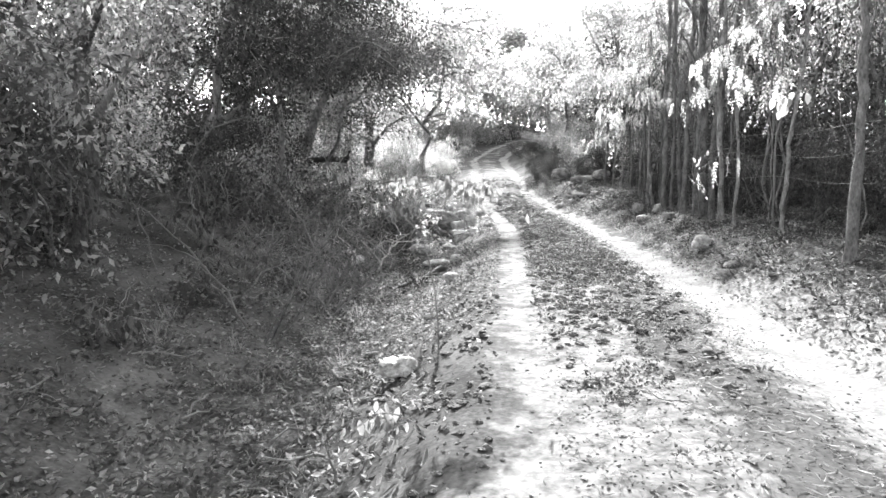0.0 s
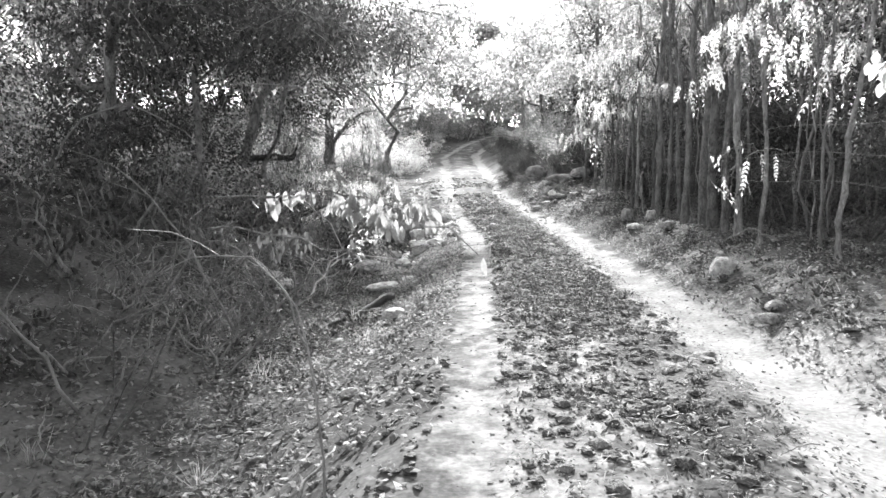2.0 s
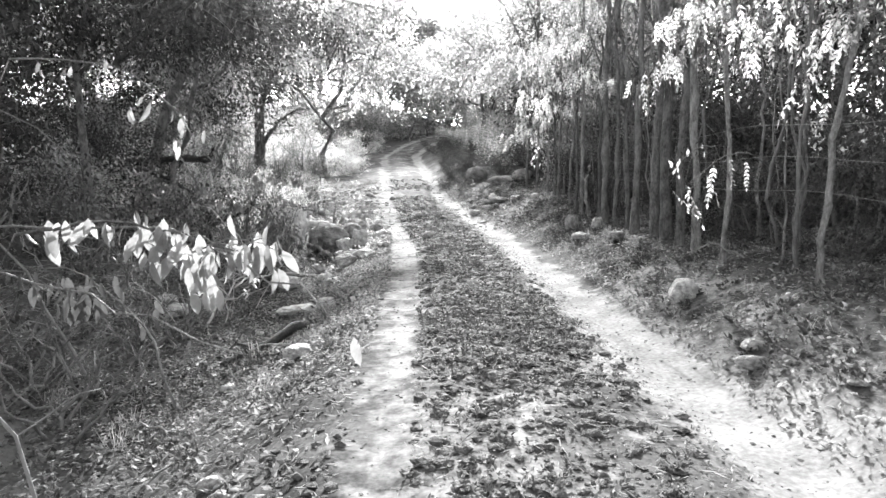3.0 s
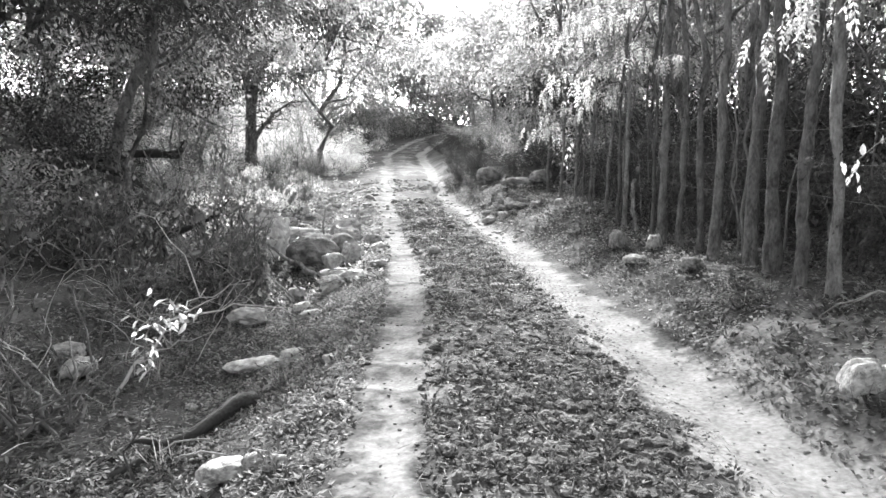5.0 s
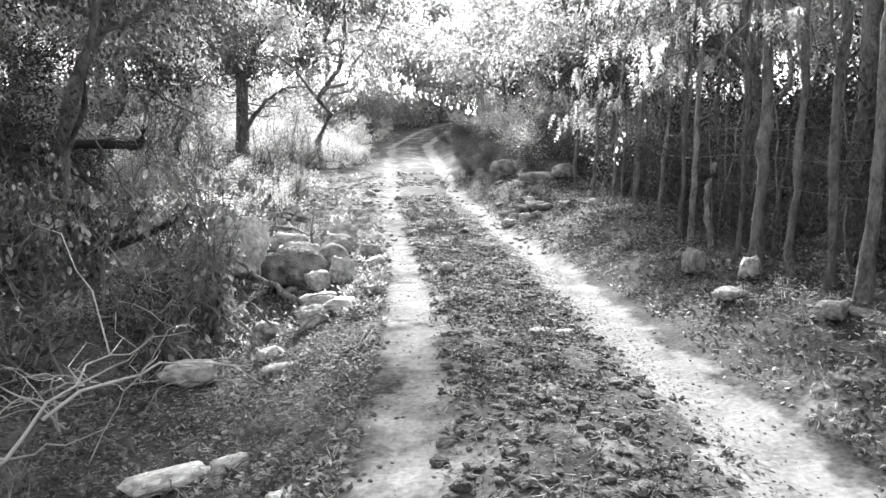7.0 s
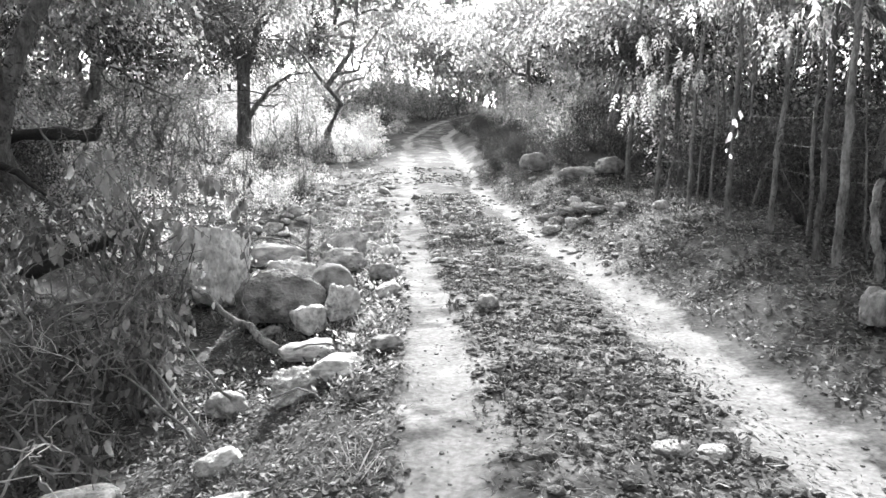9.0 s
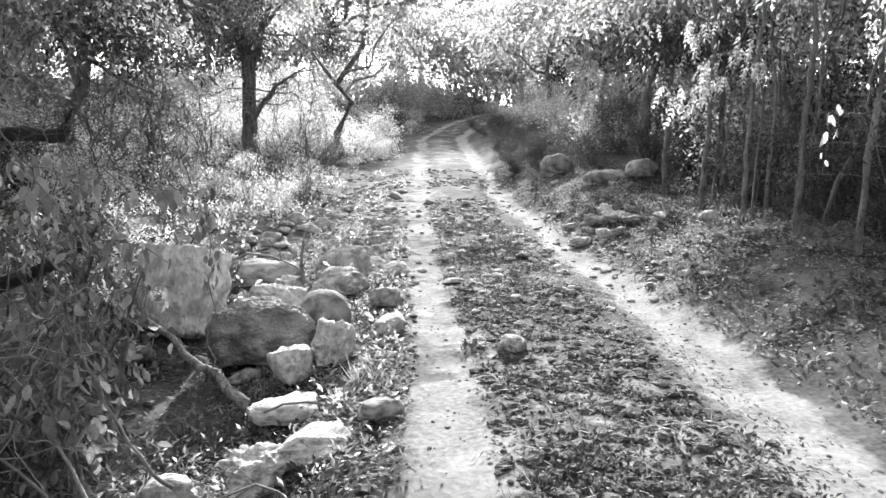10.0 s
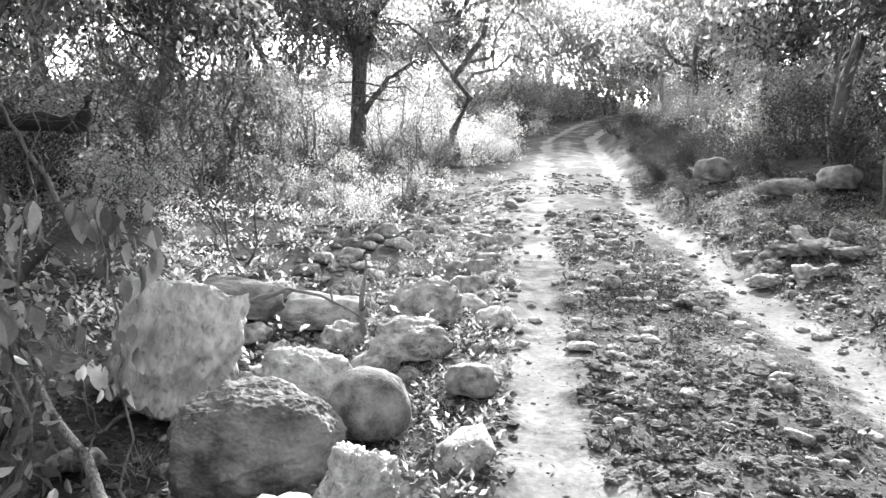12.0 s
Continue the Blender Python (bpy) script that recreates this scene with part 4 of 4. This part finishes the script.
dead_branch((-2.8, 7.1, -.45), (-3.4, 7.1, .4), (-4.1, 7.1, .95), .016, "long bare branch leaning out of the thicket", 4)
dead_branch((-.5, 5.15, -.2), (-.7, 5.3, .84), (-1.25, 5.3, .92), .007, "arching bare stem at the edge of the track", 2)
dead_branch((-1.45, 8.5, -.35), (-2.0, 8.8, .45), (-2.9, 9.2, .6), .011, "thin bare stem leaning out of the ditch", 3)
old_log = thing("fallen_log", -9.0, 20.7, .9, "dark fallen tree trunk with an upturned broken end", "fallen log")
path = curve((0, 0, 0), (2.1, -.3, .5), (4.1, -.65, .62), .006, 14)
part("stem", mesh("stem", *tube(path, np.linspace(.13, .08, 14) * (1 + .22 * np.sin(np.arange(14) * 2.3)), 9, .2), BARK_DARK, True), old_log)
part("broken_end", mesh("broken_end", *tube(np.array([path[-1], path[-1] + [.15, -.02, .0], path[-1] + [.23, -.03, .1], path[-1] + [.27, -.03, .24], path[-1] + [.33, -.03, .31]]), np.array([.08, .085, .065, .045, .012]), 8, .2), BARK_DARK, True), old_log)
for k in range(5):
    i = g.integers(2, 12)
    part("side_twig", mesh("side_twig", *tube(line(path[i], path[i] + g.normal(0, .35, 3) + np.array([.1, 0, .25]), .08, 6, g), np.linspace(.04, .006, 6), 6), BARK_DARK, True), old_log)
# both logs take their backlit darkness from the bark colour
dead_branch((-5.6, 18.0, -.3), (-4.2, 17.7, .1), (-3.1, 17.55, .62), .13, "charred fallen log in the hollow", 3, BARK_DARK, "fallen_log", .2)
dead_branch((-6.9, 19.6, 1.3), (-5.9, 19.4, 1.25), (-4.9, 19.1, .8), .1, "charred fallen log in the hollow", 3, BARK_DARK, "fallen_log", .2)

sticks = []
for k in range(6):
    p = line((-.5, 0, 0), (.5, 0, 0), .05, 8, g)
    q = line(p[4], p[4] + np.array([.25, g.choice([-1, 1]) * .16, .06]), .05, 5, g)
    sticks.append(mesh("stick", *tubes([(p, np.linspace(.016, .006, 8)), (q, np.linspace(.008, .003, 5))], 5), TWIG if k % 2 else BARK, True))
for n, ylo, yhi, dlo, dhi in ((210, 3, 18, -4.6, -1.6), (45, 4, 24, 1.5, 3.4), (26, 3, 22, -.8, .8), (60, 18, 34, -7, -1.5)):
    for k in range(n):
        y = g.uniform(ylo, yhi)
        x = float(centre(y)) + g.uniform(dlo, dhi)
        s = g.uniform(.15, .8) if abs(x - float(centre(y))) > 1 else g.uniform(.08, .3)
        ob = new("stick", sticks[g.integers(0, 6)])
        ob.matrix_basis = pose(x, y, on(x, y) + .015 + .03 * s, g.uniform(0, 360), g.normal(0, 8), g.uniform(0, 360)) @ Matrix.Diagonal((s, s, s, 1))
        tagged(ob, "dry fallen stick lying on leaf litter", "stick", "fallen sticks")


# ---- living fence on the bank ----
def fence_tree(y, r, h, x=3.4, fork=0.0, lean=0.0, label="crooked living fence trunk with pale bark", low=0.0, high=0.0):
    """low, high: how far along the fence the stem leans at knee height and at its top."""
    z = on(x, y)
    ob = thing("fence_trunk", x, y, z, label, "tree trunk", "living fence")
    s = np.linspace(0, 1, 26)
    kink = g.uniform(.38, .5)
    p = np.stack([lean * s, -low * (1 - s) ** 2 + high * np.clip((s - kink) / .25, 0, 1) ** 1.5, -.15 + (h + .15) * s], 1)
    sway = np.cumsum(g.normal(0, 1, (26, 2)), axis=0)
    sway -= sway[0] + s[:, None] * (sway[-1] - sway[0])
    p[:, :2] += sway * .012
    girth = np.linspace(r * 1.15, r * .7, 26) * (1 + .16 * np.sin(s * h * 5 + y * 9) * g.random() + g.normal(0, .07, 26))
    girth[:3] *= (1.5, 1.3, 1.12)
    part("trunk", mesh("trunk", *tube(p, girth, 10, .1), BARK, True), ob)
    if h < 1.5:
        return ob
    for k in range(2 + (fork > 0)):
        i = g.integers(12, 24)
        e = p[i] + np.array([g.normal(0, .35), g.normal(0, .35), g.uniform(.5, 1.4)])
        part("limb", mesh("limb", *tube(line(p[i], e, .05, 7, g), np.linspace(r * .5, r * .15, 7), 6), BARK, True), ob)
    return ob


for k, (y, r, h, low, high) in enumerate(((6.8, .055, 3.4, 0, .1), (8.7, .03, 3.0, 0, -.2), (10.2, .03, 3.2, 0, .1), (11.12, .048, 4.0, .05, -.1), (11.48, .055, 4.2, 0, .1), (11.9, .068, 4.4, -.1, .35), (12.45, .06, 4.3, .12, .1), (12.56, .05, 4.6, .1, -.05), (13.1, .055, 4.2, .02, .1), (13.58, .042, 4.2, -.02, .55), (14.22, .04, 4.3, .02, .2), (14.74, .06, 4.4, -.05, .1), (15.25, .03, 3.2, .1, .2), (16.44, .04, 4.0, 0, .1), (16.65, .03, 3.6, 0, -.1), (17.8, .032, 3.8, 0, .1), (18.8, .035, 3.7, 0, .1), (20.1, .03, 3.6, 0, 0), (21.4, .04, 3.8, 0, 0), (23.3, .045, 3.8, 0, 0))):
    fence_tree(y, r * .82, h, 3.37 + g.normal(0, .03), k % 3, g.normal(0, .06), low=low, high=high)
fence_tree(15.86, .034, .95, 3.37, 0, .0, "short broken fence stump", 0, .02)
for k, up in enumerate((1.12, .85, .58)):
    pts = []
    for y in np.linspace(6.5, 21, 60):
        pts.append((3.36, y, on(3.4, y) * .2 + .52 + up + .025 * math.sin(y * 2.1 + k)))
    spikes = [(np.array([(3.36 - .012, y, on(3.4, y) * .2 + .52 + up + .025 * math.sin(y * 2.1 + k) - .012), (3.36 + .012, y, on(3.4, y) * .2 + .52 + up + .025 * math.sin(y * 2.1 + k) + .012)]), np.array([.0015, .0015])) for y in np.arange(6.6, 21, .34)]
    strand = new("barbed_wire", mesh("barbed_wire", *tubes([(np.array(pts), np.full(60, .0024))] + spikes, 4), WIRE))
    tagged(strand, "rusty barbed wire strand nailed to living trunks", "barbed wire", "fence wires")

# thin dead stems and vines that stand in the fence line
for k in range(34):
    y, x = g.uniform(8, 22), 3.45 + abs(g.normal(0, .45))
    h, r = g.uniform(.8, 3.2), g.uniform(.007, .022)
    stem = new("dry_pole", mesh("dry_pole", *tube(line((0, 0, -.1), (g.normal(0, .2), g.normal(0, .25), h), .012, 12, g), np.linspace(r, r * .5, 12), 6, .1), BARK if k % 3 else TWIG, True))
    stem.matrix_basis = pose(x, y, on(x, y))
    tagged(stem, "thin dead upright pole in the living fence", "pole", "thin poles in the fence")

# saplings behind the fence
poles = []
for k in range(5):
    poles.append(tree(500 + k, 4.2 + .5 * k, 7 + 2.6 * k, "thin upright sapling with sparse leaves", 4.2 + .4 * k, .028 + .006 * k, 2.2, .7, 5, 560, .07, .028, .12, .8, group="saplings behind the fence", name="sapling", crook=.012, sides=6, twigs=4, leaf=LEAF))
for k in range(36):
    x, y = 3.9 + 3.6 * g.random() ** 1.5, g.uniform(4, 30)
    s = g.uniform(.7, 1.2)
    copy_thing(poles[g.integers(0, 5)], pose(x, y, on(x, y), g.normal(0, 4), g.normal(0, 4), g.uniform(0, 360)) @ Matrix.Diagonal((s, s, s, 1)))


# ---- leafy sprays ----
def feather_leaf(pairs, length, width):
    """One hanging leaf: pairs of leaflets that grow from a thin rib."""
    v, f = [(0, 0, 0)], []
    for k in range(pairs + 1):
        rib = np.array([g.normal(0, .004), g.normal(0, .004) + .01 * k, -.03 - .8 * length * k])
        v.append(tuple(rib))
        i = len(v) - 1
        last = i - 1 if k == 0 else spine
        v.append(tuple(rib + [.003, 0, 0]))
        f.append((last, i, i + 1))
        spine = i
        for turn in (-1, 1) if k < pairs else (0,):
            s = length * g.uniform(.75, 1.2)
            way = np.array([.7 * turn + g.normal(0, .12), g.normal(0, .35), -1])
            way /= np.linalg.norm(way)
            out = np.cross(way, [g.normal(0, .5), 1, 0])
            out *= width / 2 / np.linalg.norm(out)
            n = len(v)
            v += [tuple(rib + way * s * .4 + out), tuple(rib + way * s), tuple(rib + way * s * .4 - out)]
            f += [(i, n, n + 1), (i, n + 1, n + 2)]
    return np.array(v), np.array(f)


def spray(a, m, b, n, length, width, label, r=.008, side=4, leaf=None, reach=.3, droop=1.2, root=None, name="leafy_branch", leaflets=0, fan=0):
    """A thin branch with hanging oval leaves, each a part."""
    base = np.asarray(root if root is not None else a, float)
    ob = thing(name, *base, label, "branch", "leafy branches")
    stems = [(curve(np.asarray(a) - base, np.asarray(m) - base, np.asarray(b) - base), r)]
    if root is not None:
        stems.append((line((0, 0, 0), np.asarray(a) - base, .04, 8, g), r * 1.6))
    p = stems[0][0]
    for k in range(side):
        i = g.integers(2, 9)
        stems.append((line(p[i], p[i] + (p[-1] - p[0]) * .2 + g.normal(0, 1, 3) * reach * np.array([1, 1, .5]), .05, 7, g), r * .5))
    for q, w in stems:
        part("stem", mesh("stem", *tube(q, np.linspace(w, w * .4, len(q)), 5), BARK, True), ob)
    pts = np.concatenate([q[1:] for q, w in stems if w <= r])
    at = pts[g.integers(0, len(pts), n)] + g.normal(0, .03, (n, 3))
    way = np.stack([g.normal(0, .45, n), g.normal(0, .45, n), -droop * np.ones(n)], 1)
    patterns = [mesh("leaf", *full_leaves(np.zeros((1, 3)), [[.05, .02, -1]], length, width, g), leaf or LEAF_PALE, True) for k in range(4)]
    if leaflets:
        patterns = [mesh("leaf", *feather_leaf(leaflets, length, width), leaf or LEAF_PALE) for k in range(5)]
    for k in range(n):
        s = g.uniform(.75, 1.2)
        part("leaf", patterns[k % len(patterns)], ob, place=pose(*at[k], g.normal(fan, 13), g.normal(0, 13), g.uniform(0, 360)) @ Matrix.Diagonal((s, s, s, 1)))
    return ob


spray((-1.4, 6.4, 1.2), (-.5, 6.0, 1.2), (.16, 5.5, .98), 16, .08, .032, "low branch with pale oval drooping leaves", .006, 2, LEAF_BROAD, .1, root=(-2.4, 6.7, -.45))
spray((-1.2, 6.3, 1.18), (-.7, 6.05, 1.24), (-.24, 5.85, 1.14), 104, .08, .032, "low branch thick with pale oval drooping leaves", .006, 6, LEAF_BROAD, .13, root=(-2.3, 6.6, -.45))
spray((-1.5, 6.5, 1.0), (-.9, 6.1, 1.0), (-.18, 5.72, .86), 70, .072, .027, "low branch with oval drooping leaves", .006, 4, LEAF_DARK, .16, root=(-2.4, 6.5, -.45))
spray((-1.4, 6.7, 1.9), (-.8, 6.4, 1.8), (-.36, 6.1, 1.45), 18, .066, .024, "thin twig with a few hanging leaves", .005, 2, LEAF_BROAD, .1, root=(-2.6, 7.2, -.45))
spray((-1.25, 9.9, .2), (-1.2, 9.8, .5), (-1.0, 9.75, .56), 60, .075, .026, "small bright-leaved seedling in the ditch", .006, 7, LEAF, .15, .3, root=(-1.4, 10.0, -.5), fan=50)
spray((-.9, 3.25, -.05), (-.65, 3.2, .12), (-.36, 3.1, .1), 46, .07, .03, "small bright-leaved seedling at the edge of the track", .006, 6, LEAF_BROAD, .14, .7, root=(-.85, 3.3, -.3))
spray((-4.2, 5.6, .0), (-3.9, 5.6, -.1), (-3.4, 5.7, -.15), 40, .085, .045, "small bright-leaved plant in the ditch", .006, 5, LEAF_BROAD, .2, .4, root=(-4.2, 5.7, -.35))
spray((3.1, 9.2, 1.5), (2.8, 9.0, 1.5), (2.42, 8.8, 1.3), 7, .05, .022, "twig with bright feathery drooping leaves over the bank", .006, 3, LEAF, .12, root=(3.6, 9.4, .7), leaflets=7)
spray((3.1, 7.0, 2.1), (2.8, 6.8, 2.05), (2.45, 6.6, 1.9), 16, .09, .055, "twig with bright round leaves over the bank", .006, 2, LEAF, .12, root=(3.6, 7.2, .7))
spray((3.2, 10.2, 1.6), (2.9, 10.0, 1.55), (2.55, 9.7, 1.3), 12, .075, .03, "twig with bright drooping leaves over the bank", .006, 2, LEAF, .1, root=(3.7, 10.4, .7))
spray((2.9, 16.9, 1.9), (2.6, 16.7, 1.8), (2.44, 16.55, 1.3), 14, .08, .034, "thin hanging twig with bright leaves", .004, 1, None, .06, root=(3.5, 17.2, .7))
# every second branch has the sun put into its pale leaf colour
for k in range(12):
    y, z = g.uniform(14, 21), g.uniform(2.0, 3.5)
    spray((3.8, y + .5, z + .4), (3.1, y + .1, z + .4), (2.35 + g.normal(0, .15), y - .2, z - .1), 40, .055, .02, "overhanging branch with sunlit drooping leaves", .008, 7, LEAF_PALE if k % 2 else LEAF, .2, root=(4.5, y + .9, z - .2), leaflets=4)
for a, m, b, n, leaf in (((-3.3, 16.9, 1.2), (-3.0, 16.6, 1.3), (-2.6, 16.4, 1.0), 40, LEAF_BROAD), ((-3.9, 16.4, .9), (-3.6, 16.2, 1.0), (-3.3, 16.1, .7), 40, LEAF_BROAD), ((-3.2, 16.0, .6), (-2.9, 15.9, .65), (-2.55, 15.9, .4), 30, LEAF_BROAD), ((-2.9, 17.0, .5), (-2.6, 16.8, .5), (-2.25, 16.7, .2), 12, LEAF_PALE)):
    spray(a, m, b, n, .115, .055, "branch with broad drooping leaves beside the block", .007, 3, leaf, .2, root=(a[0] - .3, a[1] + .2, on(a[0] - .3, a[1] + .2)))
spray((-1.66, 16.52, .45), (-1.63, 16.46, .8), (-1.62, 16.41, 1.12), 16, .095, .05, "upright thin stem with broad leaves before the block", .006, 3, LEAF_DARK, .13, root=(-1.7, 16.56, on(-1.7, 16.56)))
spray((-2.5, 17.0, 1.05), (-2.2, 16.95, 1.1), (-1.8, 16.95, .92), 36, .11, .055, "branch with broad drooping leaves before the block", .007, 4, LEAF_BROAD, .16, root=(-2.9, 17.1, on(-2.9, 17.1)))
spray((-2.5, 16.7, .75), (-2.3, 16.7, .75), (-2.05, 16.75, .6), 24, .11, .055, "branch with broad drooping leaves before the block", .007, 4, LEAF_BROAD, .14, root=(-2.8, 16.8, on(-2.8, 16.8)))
spray((-2.4, 17.2, .3), (-2.32, 17.17, .28), (-2.24, 17.15, .2), 10, .1, .045, "twig with a few bright hanging leaves in the ditch", .004, 1, LEAF_PALE, .05, root=(-2.5, 17.25, on(-2.5, 17.25)))
luck = np.random.default_rng(66)
for k in range(8):
    y, z = 7.6 + .52 * k, luck.uniform(2.0, 3.1)
    spray((3.7, y + .4, z + .3), (3.2, y + .1, z + .35), (2.8 + luck.normal(0, .1), y - .2, z - .2), 34, .05, .019, "overhanging branch with drooping leaves beside the fence", .007, 6, LEAF_PALE if k % 3 == 0 else LEAF, .22, root=(4.3, y + .8, z - .3), leaflets=4)
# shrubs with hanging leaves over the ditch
# LEAF_DARK here puts the shade of the ditch into the leaves
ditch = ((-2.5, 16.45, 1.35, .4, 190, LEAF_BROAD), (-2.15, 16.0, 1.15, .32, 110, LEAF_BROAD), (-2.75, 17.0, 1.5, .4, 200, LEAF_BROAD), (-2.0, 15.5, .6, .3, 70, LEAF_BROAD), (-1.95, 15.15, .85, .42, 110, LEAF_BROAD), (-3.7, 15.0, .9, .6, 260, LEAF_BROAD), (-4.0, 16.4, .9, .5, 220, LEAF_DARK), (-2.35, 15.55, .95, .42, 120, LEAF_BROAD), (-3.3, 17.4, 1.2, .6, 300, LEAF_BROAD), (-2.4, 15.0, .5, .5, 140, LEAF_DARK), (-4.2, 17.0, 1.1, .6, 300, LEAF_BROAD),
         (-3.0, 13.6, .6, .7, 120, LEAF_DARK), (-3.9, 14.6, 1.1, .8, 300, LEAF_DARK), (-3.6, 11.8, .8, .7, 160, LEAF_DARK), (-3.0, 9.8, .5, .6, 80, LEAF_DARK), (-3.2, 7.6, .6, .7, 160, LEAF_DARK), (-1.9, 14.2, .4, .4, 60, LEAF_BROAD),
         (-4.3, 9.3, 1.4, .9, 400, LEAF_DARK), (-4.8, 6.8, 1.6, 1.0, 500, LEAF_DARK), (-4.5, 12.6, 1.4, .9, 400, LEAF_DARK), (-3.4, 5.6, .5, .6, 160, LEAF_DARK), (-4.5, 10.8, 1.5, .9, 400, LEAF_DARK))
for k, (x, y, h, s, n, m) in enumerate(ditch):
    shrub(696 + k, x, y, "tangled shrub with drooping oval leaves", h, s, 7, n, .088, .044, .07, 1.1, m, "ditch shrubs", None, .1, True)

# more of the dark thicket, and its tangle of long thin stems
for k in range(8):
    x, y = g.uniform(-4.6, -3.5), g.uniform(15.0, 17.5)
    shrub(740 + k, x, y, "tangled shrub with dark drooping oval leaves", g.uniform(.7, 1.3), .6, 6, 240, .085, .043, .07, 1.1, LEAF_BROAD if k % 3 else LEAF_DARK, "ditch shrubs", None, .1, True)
for k in range(18):
    y = g.uniform(7.5, 15)
    x = g.uniform(-4.2, -2.0 + .25 * smooth(11, 15, y))
    shrub(760 + k, x, y, "heap of thin dry brushwood in the ditch", g.uniform(.3, .75), .75, 7, 26, .06, .028, .05, 1.5, LEAF_DARK, "brushwood heaps", TWIG if k % 3 else BARK, .02, True, "brushwood_heap")
for k in range(22):
    y = g.uniform(11.5, 16.5)
    a = np.array([g.uniform(-3.6, -2.0), y, 0])
    a[2] = on(a[0], y) - .05
    b = a + np.array([g.uniform(-.9, 1.0), g.uniform(-.5, .5), g.uniform(.35, 1.0)])
    b[0] = min(b[0], -1.45)
    m = (a + b) / 2 + np.array([0, 0, g.uniform(.15, .4)])
    dead_branch(tuple(a), tuple(m), tuple(b), g.uniform(.006, .014), "thin arching bare stem in the ditch thicket", 2, TWIG if k % 3 else BARK, "bare_stem", .4)

luck = np.random.default_rng(41)
for k in range(34):
    y = luck.uniform(10.4, 15.8)
    x = luck.uniform(-3.6, -1.75)
    a = np.array([x, y, on(x, y) - .04])
    b = a + np.array([luck.uniform(-.9, .9), luck.uniform(-.5, .3), luck.uniform(.15, .75)])
    b[0] = min(b[0], -1.3)
    b[2] = max(b[2], on(b[0], b[1]) + .08)
    m = (a + b) / 2 + np.array([luck.normal(0, .08), 0, luck.uniform(.08, .3)])
    dead_branch(tuple(a), tuple(m), tuple(b), luck.uniform(.004, .009), "thin bleached twig arching out of the ditch", 5, TWIG_PALE if k % 2 else TWIG, "bare_stem", .5)

# dead branches that lie across the fallen trunk
luck = np.random.default_rng(88)
for k in range(11):
    x, y = luck.uniform(-7.8, -4.6), luck.uniform(19.2, 20.6)
    z = on(x, y) + luck.uniform(.0, .5)
    e = np.array([x + luck.uniform(-1.4, 1.4), y + luck.uniform(-.5, .3), z + luck.uniform(.2, 1.1)])
    m = (np.array([x, y, z]) + e) / 2 + np.array([0, 0, luck.uniform(.0, .3)])
    dead_branch((x, y, z - .1), tuple(m), tuple(e), luck.uniform(.012, .035), "bare dead branch lying across the fallen trunk", 3, BARK if k % 2 else TWIG, "dead_branch", .4)
